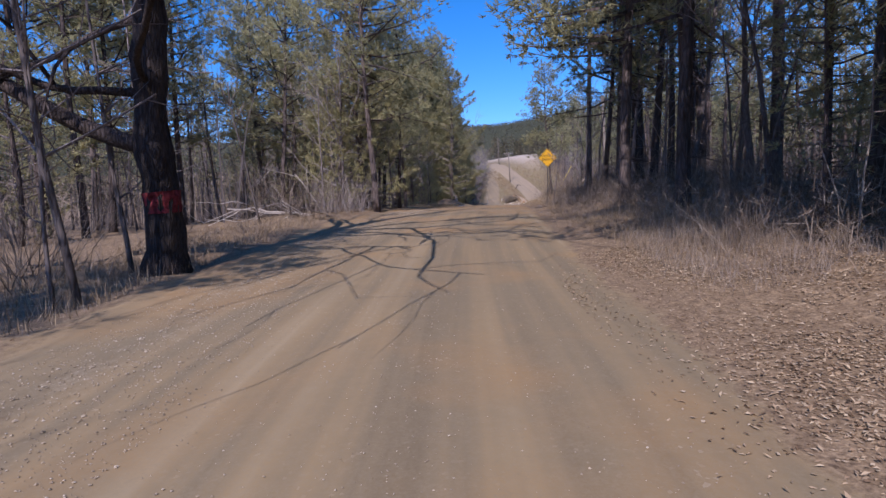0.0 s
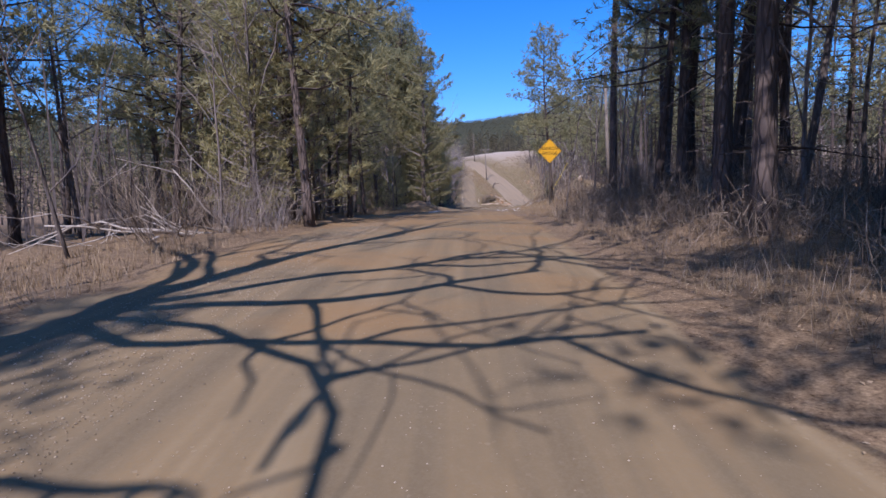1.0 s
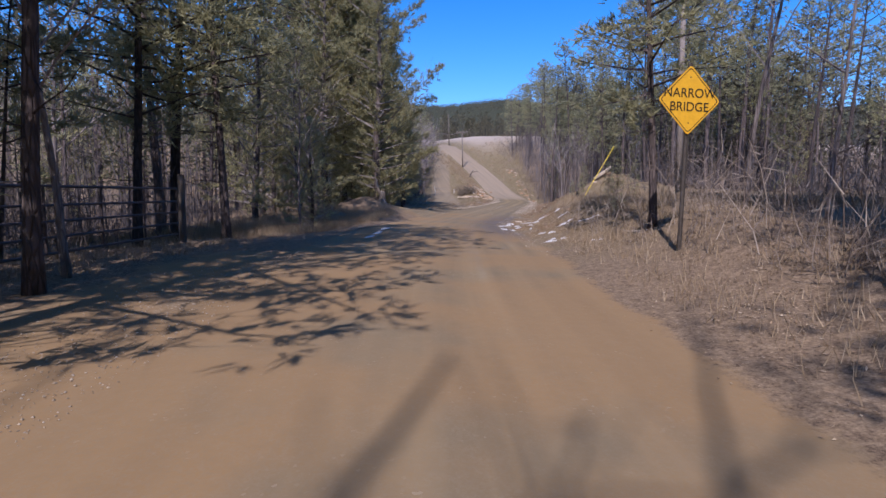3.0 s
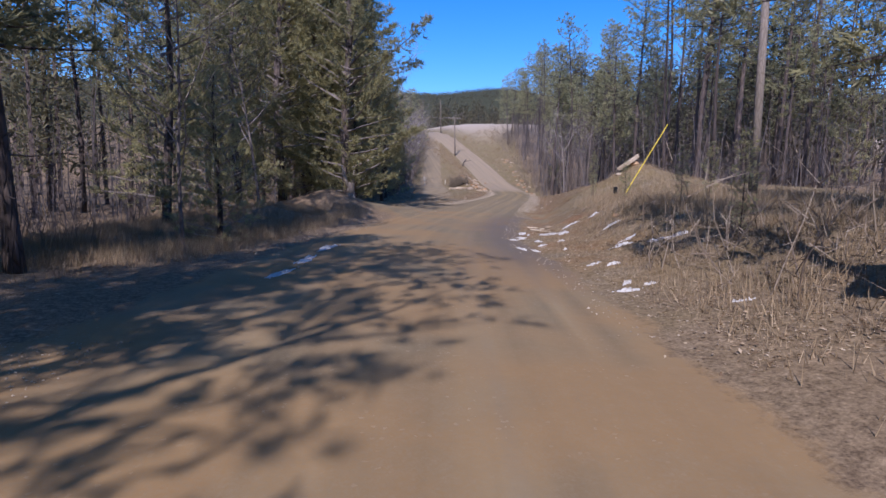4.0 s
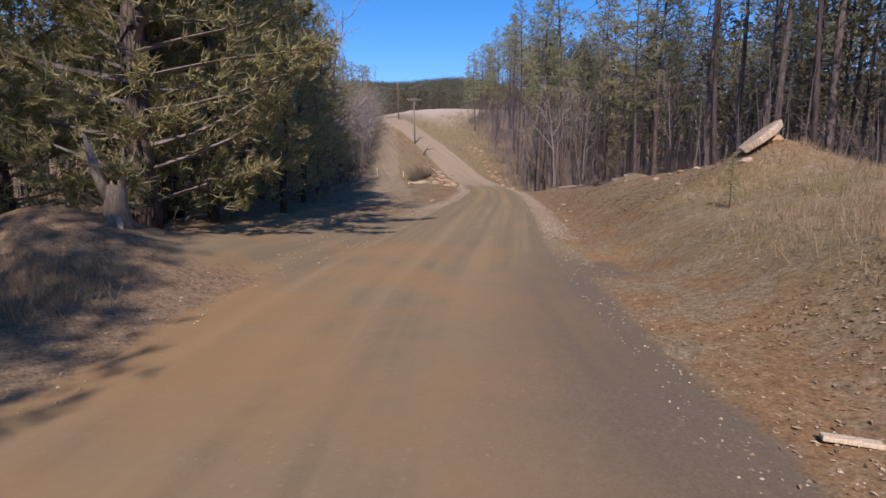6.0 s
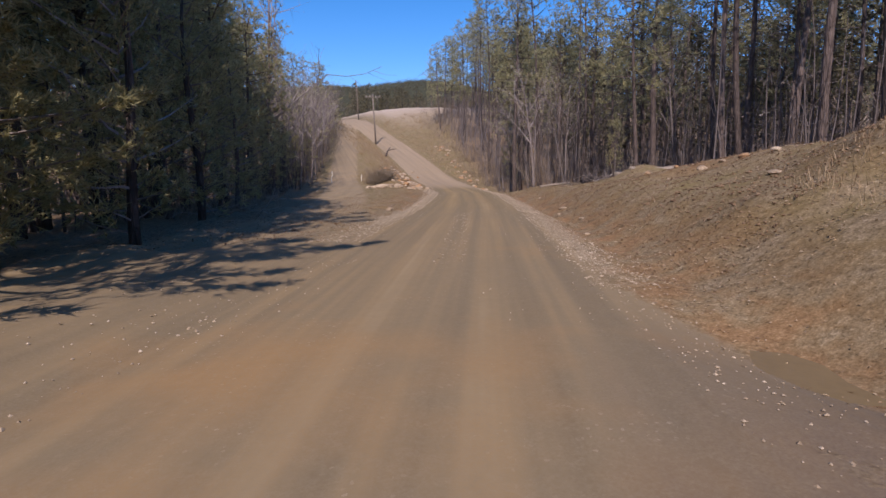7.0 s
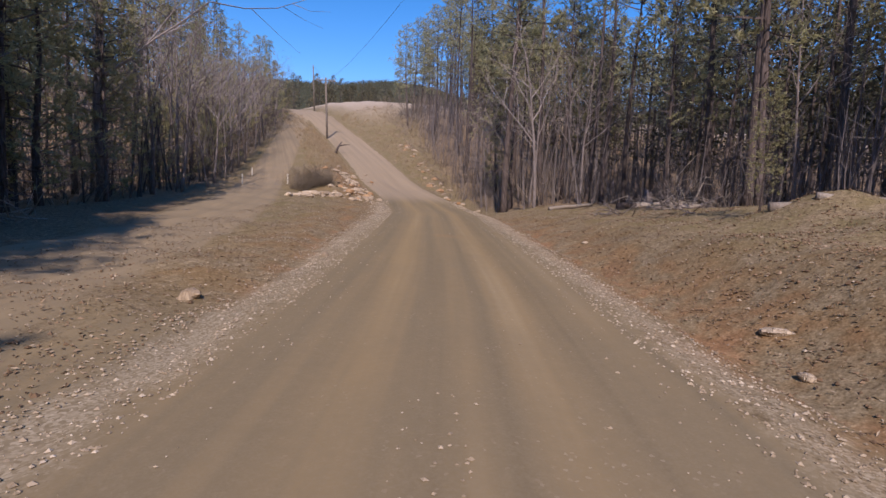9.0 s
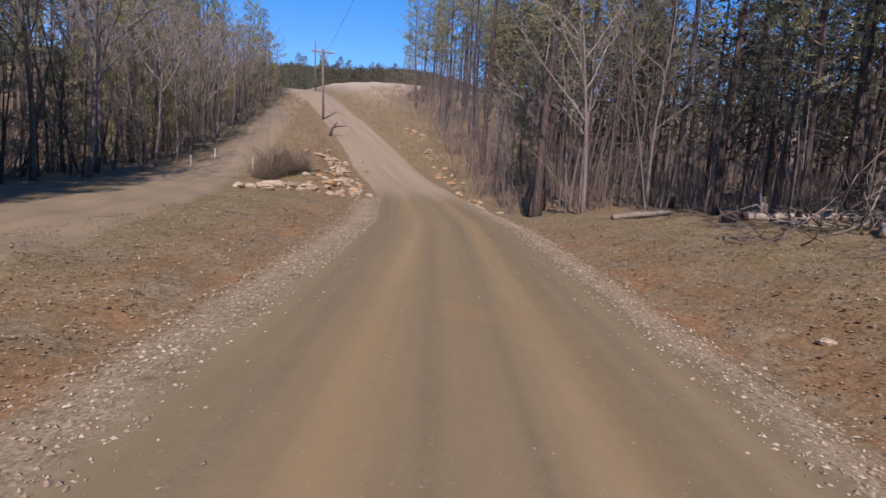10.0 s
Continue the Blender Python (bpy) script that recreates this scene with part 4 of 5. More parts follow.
low_brush("verge_thicket", "pale arching thicket of dead stems at the wood's edge", 150, (-5.6, -3.5), (22.6, 26.2), (.5, 1.9), TWIGS)
# leafless trees; the three south of y 0 are unseen and only throw shade
for k, x, y, s in ((0, -3.4, 27.9, .75), (1, -2.9, 31.2, .9), (0, -4.7, 29.2, .8), (1, -5.6, 26.6, 1.0), (3, -3.3, 25.9, 1.0), (0, -1.6, 48.2, .6), (2, 3.6, 86.5, 1.25), (0, 4.6, 91, 1.0), (0, 5.0, 96, 1.0), (2, 4.2, 100, .95), (0, 6.2, 104, .9), (1, 7.0, 109, 1.0), (0, 7.2, 115, .9), (0, 8.6, 121, .9), (1, 9.5, 128, 1.0), (0, 10.3, 136, .9), (0, 7.6, 108, .8), (1, 8.0, 112, 1.0), (3, 7.0, 102, 1.2), (1, 8.6, 117, 1.0), (0, 9.4, 123, .8), (3, 6.4, 97.5, 1.2), (1, 10.6, 131, 1.0), (1, 11.6, 140, .9), (0, 5.6, 93.0, .9), (0, 6.6, 99.0, .85), (2, 5.8, 103.0, .8), (0, 7.2, 105.5, .8), (0, 8.0, 110.0, .8), (2, 7.2, 116.0, .8), (0, 9.0, 120.0, .8), (3, 5.2, 93.5, 1.0), (1, 3.8, 94.5, 1.0),
                   (0, 23.6, 88.6, 1.0), (1, 24.4, 90.2, 1.1), (0, 24.0, 94.2, .9), (1, 25.3, 92.5, 1.1), (3, 24.6, 97.5, 1.2), (1, 26.2, 88.2, 1.1), (0, 27.0, 91.0, 1.0), (1, 25.0, 100.5, 1.1), (3, 27.8, 86.9, 1.2), (1, 28.9, 84.9, 1.0), (0, 28.2, 79.0, .9), (1, 26.9, 76.2, 1.0),
                   (2, 47.0, 63.0, .8), (0, 44.0, 60.0, .9), (1, 49.5, 66.5, 1.0), (0, 40.5, 58.0, .85), (1, 9.2, 34.0, .9), (3, 52.0, 63.0, 1.0), (0, -4.6, 24.3, .8), (1, -3.9, 28.6, .8), (3, -5.4, 23.6, 1.1), (3, -1.0, 39.5, .9), (0, 2.4, 90.0, 1.0), (1, 3.0, 97.0, 1.1), (0, 4.0, 103.0, .9), (1, 5.4, 107.0, 1.0), (3, 6.4, 112.0, 1.1), (1, 1.8, 93.0, 1.1), (3, 4.6, 88.6, 1.0), (3, 6.0, 100.0, .9), (0, -8.2, -6.0, 1.0), (2, -9.0, -2.0, .9), (0, -7.6, -9.5, 1.0),
                   (0, 8.0, 23.0, .95), (2, 9.4, 20.2, .85), (1, 7.7, 26.0, .9), (3, 7.3, 17.2, 1.1), (1, 10.4, 27.0, 1.0), (0, 10.9, 24.4, 1.0), (2, 8.2, 14.0, .8), (0, 6.9, 19.2, .8), (1, 6.6, 10.6, 1.0), (1, 12.6, 22.0, 1.1), (3, 6.3, 23.6, 1.0), (0, 9.2, 16.6, .9)):
    taken.append((x, y))
    plant(bares, k, x, y, s, lean=(random.uniform(-4, 4), random.uniform(-4, 4)))
# the second and third boxes fill in unseen pines that only add shade
for box, count, gap in (((-30, -12, 14, 46), 8, 2.2), ((6, 22, -12, 6), 12, 2.0), ((-24, -10, -14, 0), 5, 2.5), ((25, 44, 52, 88), 36, 1.6)):
    for x, y in scatter(count, lambda: (random.uniform(box[0], box[1]), random.uniform(box[2], box[3])), gap):
        plant(far_pines, random.choice((0, 1, 1)), x, y, random.uniform(.75, 1.0))


def far_woods(name, label, places, tall, blades, reach, mat, fine=1.0, sink=0.0):
    """Woods too far off or too deep to count, in one mesh."""
    g, trunks = Geo(), Geo()
    P, D = [], []
    for x, y in places:
        z, h = height(x, y) - sink, tall * random.uniform(.7, 1.15)
        trunks.tube([(x, y, z - .3), (x + random.uniform(-.3, .3), y, z + h * .9)], [.16, .04], 3)
        n = blades
        q = rng.random(n) ** .8
        r = reach * h * .17 * (1 - q) ** .6 * np.sqrt(rng.random(n))
        a = rng.random(n) * 6.28
        P.append(np.stack([x + r * np.cos(a), y + r * np.sin(a), z + h * (.12 + .88 * q)], -1))
        D.append(np.stack([np.cos(a), np.sin(a), .4 + 0 * a], -1))
    g.spikes(np.concatenate(P), np.concatenate(D), tall * .085 * fine, tall * .03 * fine, 1, .6)
    ob = tagged(new(name, g.mesh(name, mat)), label, "woods", kind="stuff")
    part("trunk_mass", trunks, PINE_BARK, ob)
    return ob


far_woods("field_edge_woods", "dark line of pine woods behind the dry field",
          [(random.uniform(-40, 120), 228 + 62 * random.random() ** 1.5) for _ in range(330)], 11, 200, 1.3, SHADED_FAR_LEAVES, .8)
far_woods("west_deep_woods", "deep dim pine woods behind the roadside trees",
          [(np.interp(y, *WEST_EDGE) - np.interp(y, (46, 56), (26, 9)) - 60 * random.random() ** 1.4, y) for y in (random.uniform(2, 175) for _ in range(330))], 15, 460, 1.25, SHADED_DEEP_LEAVES, .36)
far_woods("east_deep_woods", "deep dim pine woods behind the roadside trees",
          [(np.interp(y, *EAST_EDGE) + np.interp(y, (40, 50), (24, 9)) + 60 * random.random() ** 1.4, y) for y in (random.uniform(-8, 175) for _ in range(380))], 16, 480, 1.25, SHADED_FAR_LEAVES, .36)
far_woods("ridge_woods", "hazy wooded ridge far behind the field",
          [(d * math.sin(a) + 10, d * math.cos(a) + 60) for d, a in ((random.uniform(560, 800), radians(random.uniform(-12, 24))) for _ in range(3600))], 10, 22, 5.0, SHADED_FAR_LEAVES, 2.0, sink=9.0)

# ---- the painted oak at the western edge ----
OAK_SEED = 286


def oak():
    global rng
    keep, rng = rng, np.random.default_rng(OAK_SEED)
    ob = thing("oak_tree", "huge leafless oak with rough dark bark and a red painted band", "oak tree")
    trunk, ring = Geo(), Geo()
    hs = np.array([-.5, 0, .5, 1.2, 2.2, 3.4, 4.6, 6.0, 8.0, 10.0, 12.5, 15.5, 18.0])
    lean = np.array([0, 0, .02, .04, .03, .0, .02, -.25, -.2, .1, .3, .25, .2])
    girth = np.array([.47, .35, .30, .275, .265, .25, .235, .20, .165, .135, .10, .06, .02])
    fine_h = np.linspace(-.5, 18, 60)
    axis = lambda h: np.stack([np.interp(h, hs, lean) + .045 * np.sin(h * 1.9), -.01 * h + .04 * np.cos(h * 1.5) - .04, h], -1)
    swell = lambda h: np.interp(h, hs, girth) * (1 + .05 * np.sin(h * 4.1) + .05 * np.sin(h * 9.3 + 1))
    trunk.tube(axis(fine_h), swell(fine_h), 22, 0.085)
    bh = np.linspace(1.06, 1.40, 5)
    ring.tube(axis(bh), swell(bh) + .016, 22, 0.045)
    part("trunk", trunk, OAK_BARK, ob, smooth=True)
    part("paint_band", ring, RED_PAINT, ob, "faded red paint band")
    # height, bearing from +x, rise, length, radius, depth, lift along the way
    for z, az, el, ln, r, depth, lift in ((2.1, 178, 6, 5.6, .15, 2, .05), (3.0, 186, -8, 3.6, .075, 2, .03), (4.3, 184, -30, 3.4, .06, 2, .02), (4.1, 140, 66, 6.0, .13, 3, .02),
                                          (5.2, 9, 38, 6.4, .115, 3, .015), (5.0, -9, 20, 5.6, .105, 3, .01), (4.7, -32, 12, 6.0, .065, 1, .0), (4.5, -68, 6, 5.8, .075, 3, -.02),
                                          (3.1, -77, 14, 6.6, .055, 3, -.01), (6.5, 164, 66, 6.4, .075, 2, .01), (7.4, 205, 55, 5.6, .07, 2, .01), (8.2, 60, 55, 5.5, .075, 2, .01),
                                          (9.6, -60, 50, 4.6, .06, 2, .01), (12.3, 24, 58, 4.6, .075, 2, .01), (12.5, 214, 74, 5.0, .065, 2, .01)):
        g = Geo()
        p = axis(np.array([z]))[0]
        d = (math.cos(radians(az)) * math.cos(radians(el)), math.sin(radians(az)) * math.cos(radians(el)), math.sin(radians(el)))
        grow(g, p, d, ln, r, depth, 4, 0.15, lift, 7, 2)
        part("limb", g, OAK_BARK, ob, smooth=True)
    rng = keep
    return stand(ob, -4.7, 8.8, 0)


oak()


def sapling(x, y, tall, girth, lean, mat, label, sprigs=5):
    ob = thing("sapling", label, "sapling", "saplings at the verge")
    g = Geo()
    line = spine((0, 0, -.1), (lean[0], lean[1], 1), tall, 8, 0.04)
    g.tube(line, np.linspace(girth / 2, girth * .2, 8), 6, .05)
    part("stem", g, mat, ob, smooth=True)
    for _ in range(sprigs):
        b = Geo()
        p = line[2 + rng.integers(6)]
        grow(b, p, (rng.normal(0, 1), rng.normal(0, 1), .6), tall * .22, girth * .22, 1, 3, .18, .03, 4)
        part("twig", b, mat, ob)
    return stand(ob, x, y)


DARK_SAPLING = "thin dark leaning sapling beside the oak"
sapling(-4.9, 7.0, 7.5, .11, (-.13, 0), GREY_BARK, DARK_SAPLING, 9)
sapling(-5.1, 6.8, 4.5, .06, (-.10, .05), GREY_BARK, DARK_SAPLING)
sapling(-5.3, 8.9, 5.0, .09, (-.08, .05), GREY_BARK, DARK_SAPLING, 7)
sapling(-5.9, 10.5, 7.0, .10, (-.05, .0), GREY_BARK, DARK_SAPLING, 8)
PALE_SAPLING = "pale forked sapling standing in dead leaves"
sapling(5.75, 7.3, 2.3, .036, (.06, 0), DEAD_WOOD, PALE_SAPLING)
sapling(5.65, 7.3, 1.6, .026, (-.28, 0), DEAD_WOOD, PALE_SAPLING, 3)
sapling(5.80, 7.2, 1.1, .018, (-.12, .1), DEAD_WOOD, PALE_SAPLING, 2)
for x, y, h in ((-7.5, 13.5, 6), (-8.8, 16, 7), (-6.4, 18.5, 5), (6.8, 12.5, 4.5), (8.2, 13.8, 5), (5.6, 26.5, 3.5), (8.0, 30.5, 4)):
    sapling(x, y, h, .02 + .012 * h, (rng.normal(0, .08), rng.normal(0, .08)), GREY_BARK, "thin grey leafless sapling in the brush", 7)


# ---- fallen wood ----
def fallen(name, label, pieces, mat, x, y, turn=0.0, category="fallen branch"):
    ob = thing(name, label, category)
    for p0, d, ln, r, depth in pieces:
        g = Geo()
        grow(g, p0, d, ln, r, depth, 3, .22, -.02, 6)
        part("bough", g, mat, ob, smooth=True)
    return stand(ob, x, y, turn, sink=0.0)


fallen("fallen_branch", "bleached fallen boughs heaped at the wood's edge", (((0, 0, .15), (-1, .1, .16), 2.6, .05, 2), ((.3, .1, .05), (-1, -.1, .06), 3.2, .045, 2), ((.8, 0, .1), (-.8, .3, .2), 1.6, .04, 1),
       ((-.4, -.2, .05), (-1, .3, .1), 2.4, .04, 2), ((1.0, .2, .05), (-.9, -.2, .2), 2.0, .035, 2)), BLEACHED_WOOD, -6.2, 22.6, 20)
fallen("fallen_branch", "bleached fallen boughs heaped at the wood's edge", (((0, 0, .1), (-1, .2, .2), 2.2, .045, 2), ((.2, .1, .05), (-1, -.2, .1), 2.6, .04, 2)), BLEACHED_WOOD, -4.9, 23.6, 30)
fallen("fallen_branch", "crooked grey dead branch lying in the verge", (((0, 0, .05), (-.4, 1, .12), 2.3, .04, 2), ((.2, .3, .1), (.7, .6, .5), 1.3, .03, 1)), DEAD_WOOD, -4.0, 24.0)
fallen("fallen_branch", "grey stick lying on leaf litter under pines", (((0, 0, .04), (1, .3, .05), 1.8, .03, 1),), DEAD_WOOD, 7.0, 24.5)
fallen("fallen_branch", "grey stick lying on leaf litter under pines", (((0, 0, .04), (1, -.2, .1), 1.4, .025, 1),), DEAD_WOOD, 6.4, 13.5)
fallen("fallen_branch", "thin pale trunk fallen across the grass", (((0, 0, .15), (.5, 1, .02), 5.5, .05, 1),), DEAD_WOOD, -3.4, 50.5)
fallen("brush_pile", "tangled heap of dead brush at the clearing's edge", tuple(((rng.normal(0, .7), rng.normal(0, .4), .1 + .3 * rng.random()), (rng.normal(0, 1), rng.normal(0, .5), .25), 1.6, .03, 1) for _ in range(14)), DEAD_WOOD, 25.4, 80.2, category="brush pile")
fallen("brush_pile", "tangled heap of dead brush at the clearing's edge", tuple(((rng.normal(0, .9), rng.normal(0, .4), .1 + .3 * rng.random()), (rng.normal(0, 1), rng.normal(0, .5), .15), 1.0, .03, 1) for _ in range(14)), DEAD_WOOD, 27.8, 80.6, category="brush pile")
for x, y, tall in ((21.0, 75.0, .3), (21.6, 79.0, .1)):
    fallen("brush_pile", "low heap of grey boughs and brush at the clearing's edge", tuple(((rng.normal(0, .5), rng.normal(0, .4), .05 + tall * rng.random()), (rng.normal(0, 1), rng.normal(0, .6), tall), .85, .018, 1) for _ in range(13)), GREY_BARK, x, y, category="brush pile")
fallen("brush_pile", "grey brush pushed up against the shaded wood", tuple(((rng.normal(0, .6), rng.normal(0, .4), .1 + .2 * rng.random()), (rng.normal(0, 1), rng.normal(0, .5), .5), 1.1, .02, 1) for _ in range(12)), DEAD_WOOD, 3.2, 67.2, category="brush pile")
fallen("brush_pile", "grey brush pushed up against the shaded wood", tuple(((rng.normal(0, .6), rng.normal(0, .4), .1 + .2 * rng.random()), (rng.normal(0, 1), rng.normal(0, .5), .5), 1.0, .02, 1) for _ in range(12)), DEAD_WOOD, 4.3, 76.5, category="brush pile")


def log(label, p0, p1, r, mat=None, name="log"):
    g = Geo()
    a, b = np.array([*p0, height(*p0) + r * .8]), np.array([*p1, height(*p1) + r * .8])
    n = 9
    line = a + (b - a) * np.linspace(0, 1, n)[:, None] + rng.normal(0, r * .1, (n, 3))
    g.tube(line - a, np.linspace(r, r * .75, n), 10, .05)
    ob = new(name, g.mesh(name, mat or DEAD_WOOD, True))
    ob.location = a
    return tagged(ob, label, "log")


log("pale stripped log lying at the clearing's edge", (25.6, 83.4), (29.6, 81.8), .13)
log("pale stripped log lying at the clearing's edge", (26.6, 83.9), (30.3, 82.7), .11)
log("dark rotten log lying in short grass", (24.6, 82.6), (26.2, 83.4), .16, PINE_BARK)
log("grey log stacked behind the spoil heap", (19.6, 71.0), (21.9, 69.7), .11)
log("grey log stacked behind the spoil heap", (19.9, 70.3), (21.6, 69.2), .09)
log("grey log stacked behind the spoil heap", (22.0, 72.0), (24.2, 73.2), .10)
log("grey log lying before the pines", (23.2, 77.5), (26.0, 79.4), .10)
log("thick grey branch lying before the pines", (22.6, 85.2), (25.2, 85.6), .10)


def stump(x, y, tall, r, label, prongs, mat):
    ob = thing("tree_stump", label, "stump")
    g = Geo()
    g.tube([(0, 0, -.2), (0, 0, .1), (0, 0, tall * .35), (.02, 0, tall * .6)], [r * 1.7, r * 1.25, r, r * .85], 12, .08)
    part("base", g, mat, ob, smooth=True)
    for dx, dz, pr in prongs:
        k = Geo()
        k.tube([(dx * .25, 0, tall * .4), (dx * .7, .02, tall * .4 + dz * .5), (dx, 0, tall * .4 + dz)], [pr, pr * .8, pr * .25], 8, .08)
        part("prong", k, mat, ob, smooth=True)
    for k in range(5):
        q = Geo()
        a = k * 1.26 + rng.random()
        q.tube([(r * .5 * math.cos(a), r * .5 * math.sin(a), .22), (r * 1.6 * math.cos(a), r * 1.6 * math.sin(a), .05), (r * 2.8 * math.cos(a), r * 2.8 * math.sin(a), -.12)], [r * .4, r * .28, r * .1], 6, .08)
        part("root", q, mat, ob, smooth=True)
    return stand(ob, x, y)


stump(1.3, 51.4, 1.0, .15, "bleached forked trunk with bare roots on an earth bank", ((-.36, .9, .085), (.13, .72, .055), (-.05, .26, .06), (.2, .28, .03)), DEAD_WOOD)
stump(27.1, 83.8, 1.0, .22, "grey broken stump beside stripped logs", ((-.1, .5, .16), (.15, .4, .12)), GREY_BARK)


# ---- road sign ----
def lettering(text, size, parent, z, mat):
    cu = bpy.data.curves.new("lettering", 'FONT')
    cu.body, cu.size, cu.extrude, cu.align_x, cu.align_y = text, size, 0.002, 'CENTER', 'CENTER'
    tmp = new("lettering_curve", cu)
    dg = bpy.context.evaluated_depsgraph_get()
    me = bpy.data.meshes.new_from_object(tmp.evaluated_get(dg))
    bpy.data.objects.remove(tmp)
    me.materials.clear()
    me.materials.append(mat)
    ob = new("lettering", me)
    ob.matrix_basis = pose(0, -.033, z, 90, 0, 0)
    ob.parent = parent
    return tagged(ob, "black capital lettering")


def rounded_diamond(half, corner, thick, y):
    """A square on its point in the plane y, with rounded corners."""
    pts = []
    for k in range(4):
        a0 = math.pi / 2 * k
        for j in range(5):
            a = a0 - math.pi / 4 + math.pi / 2 * j / 4
            c = (half - corner * 1.414) * np.array([math.cos(a0), math.sin(a0)])
            pts.append(c + corner * np.array([math.cos(a), math.sin(a)]))
    n = len(pts)
    v = [(p[0], y, p[1]) for p in pts] + [(p[0], y + thick, p[1]) for p in pts]
    f = [tuple(range(n)), tuple(range(2 * n - 1, n - 1, -1))] + [(i, i + n, (i + 1) % n + n, (i + 1) % n) for i in range(n)]
    return v, f, pts


def road_sign():
    ob = thing("road_sign", "yellow diamond warning sign reading NARROW BRIDGE on a thin post", "road sign")
    post, panel, rim = Geo(), Geo(), Geo()
    for c, s in (((-.028, 0, 1.3), (.008, .03, 3.4)), ((.028, 0, 1.3), (.008, .03, 3.4)), ((0, .012, 1.3), (.05, .006, 3.4))):
        post.box(c, s)
    v, f, _ = rounded_diamond(.539, .05, .004, -.028)
    panel.add(v, f)
    _, _, outer = rounded_diamond(.505, .045, .004, 0)
    _, _, inner = rounded_diamond(.487, .040, .004, 0)
    n = len(outer)
    rim.add([(p[0], -.0295, p[1]) for p in outer] + [(p[0], -.0295, p[1]) for p in inner] + [(p[0], -.028, p[1]) for p in outer] + [(p[0], -.028, p[1]) for p in inner],
            [(i, (i + 1) % n, (i + 1) % n + n, i + n) for i in range(n)] + [(i, i + 2 * n, (i + 1) % n + 2 * n, (i + 1) % n) for i in range(n)])
    part("post", post, POST_STEEL, ob)
    plate = part("panel", panel, SIGN_YELLOW, ob, "yellow diamond panel")
    plate.location.z = 2.42
    rm = part("border", rim, SIGN_BLACK, plate, "thin black border")
    for text, z in (("NARROW", .105), ("BRIDGE", -.105)):
        lettering(text, .2, plate, z, SIGN_BLACK)
    for z in (-.35, .35):
        b = Geo()
        b.tube([(0, -.034, z), (0, -.026, z)], [.012, .012], 6)
        part("bolt", b, POST_STEEL, plate)
    return stand(ob, 6.26, 31.4, 4.0)


road_sign()


# ---- farm gate ----
def farm_gate():
    ob = thing("farm_gate", "dark tubular steel farm gate, closed, before the woods", "gate")
    ln = 5.4
    for z, r in ((.18, .022), (.42, .02), (.66, .02), (.9, .02), (1.18, .022)):
        g = Geo()
        g.tube([(0, 0, z), (ln, 0, z)], [r, r], 8)
        part("rail", g, GATE_STEEL, ob)
    for x in (0, 1.35, 2.7, 4.05, ln):
        g = Geo()
        g.tube([(x, 0, .16), (x, 0, 1.2)], [.022, .022], 8)
        part("upright", g, GATE_STEEL, ob)
    for x in (-.22, ln + .22):
        g = Geo()
        g.tube([(x, 0, -.4), (x, 0, 1.45), (x, 0, 1.5)], [.075, .072, .06], 10, .03)
        part("gate_post", g, POLE_WOOD, ob, "weathered wooden gate post")
    x0, y0, x1, y1 = -3.55, 30.3, -3.1, 35.7
    ob.matrix_basis = pose(x0, y0, height((x0 + x1) / 2, (y0 + y1) / 2) + .02, 0, 0, math.degrees(math.atan2(y1 - y0, x1 - x0)))
    return ob


farm_gate()


# ---- utility poles, guy and wires ----
def utility_pole(x, y, tall, arm, label):
    ob = thing("utility_pole", label, "utility pole")
    g = Geo()
    g.tube([(0, 0, -.3), (0, 0, tall * .5), (0, 0, tall)], [.135, .12, .095], 12, .015)
    part("pole", g, POLE_WOOD, ob, smooth=True)
    if arm:
        a = Geo()
        a.box((0, -.12, tall - .35), (2.4, .1, .12))
        part("crossarm", a, POLE_WOOD, ob)
        for s in (-1, 1):
            b = Geo()
            b.tube([(s * .7, -.12, tall - .4), (0, -.1, tall - 1.0)], [.02, .02], 5)
            part("brace", b, POLE_WOOD, ob)
        for dx in (-1.05, -.45, .45, 1.05):
            i = Geo()
            i.tube([(dx, -.12, tall - .3), (dx, -.12, tall - .22), (dx, -.12, tall - .14)], [.03, .05, .03], 8)
            part("insulator", i, POST_WHITE, ob)
    return stand(ob, x, y, 8, lean=(0.0, -2.2))


utility_pole(13.9, 44.75, 8.0, False, "plain weathered wooden utility pole in tall grass")
utility_pole(16.7, 130.0, 7.3, True, "wooden utility pole with a crossarm on the hill")
utility_pole(17.9, 165.0, 8.2, False, "plain wooden utility pole at the hill's crest")


def wire(label, a, b, sag, r, name="overhead_wire", mat=None):
    g = Geo()
    q = np.linspace(0, 1, 25)
    a, b = np.array(a, float), np.array(b, float)
    line = a + (b - a) * q[:, None]
    line[:, 2] -= 4 * sag * q * (1 - q)
    g.tube(line - a, np.full(25, r), 4)
    ob = new(name, g.mesh(name, mat or WIRE))
    ob.location = a
    return tagged(ob, label, "wire")


near_top = height(13.9, 44.75) + 7.3
far_top = height(16.7, 130.0) + 7.0
wire("thin dark overhead wire above the road", (13.9, 44.75, near_top), (16.7, 129.9, far_top), 1.6, .009)
wire("thin dark overhead wire above the road", (16.3, 129.9, far_top), (17.8, 164.9, height(17.9, 165) + 7.9), .4, .012)
wire("thin dark overhead wire above the road", (17.2, 129.9, far_top), (18.0, 164.9, height(17.9, 165) + 7.9), .4, .012)


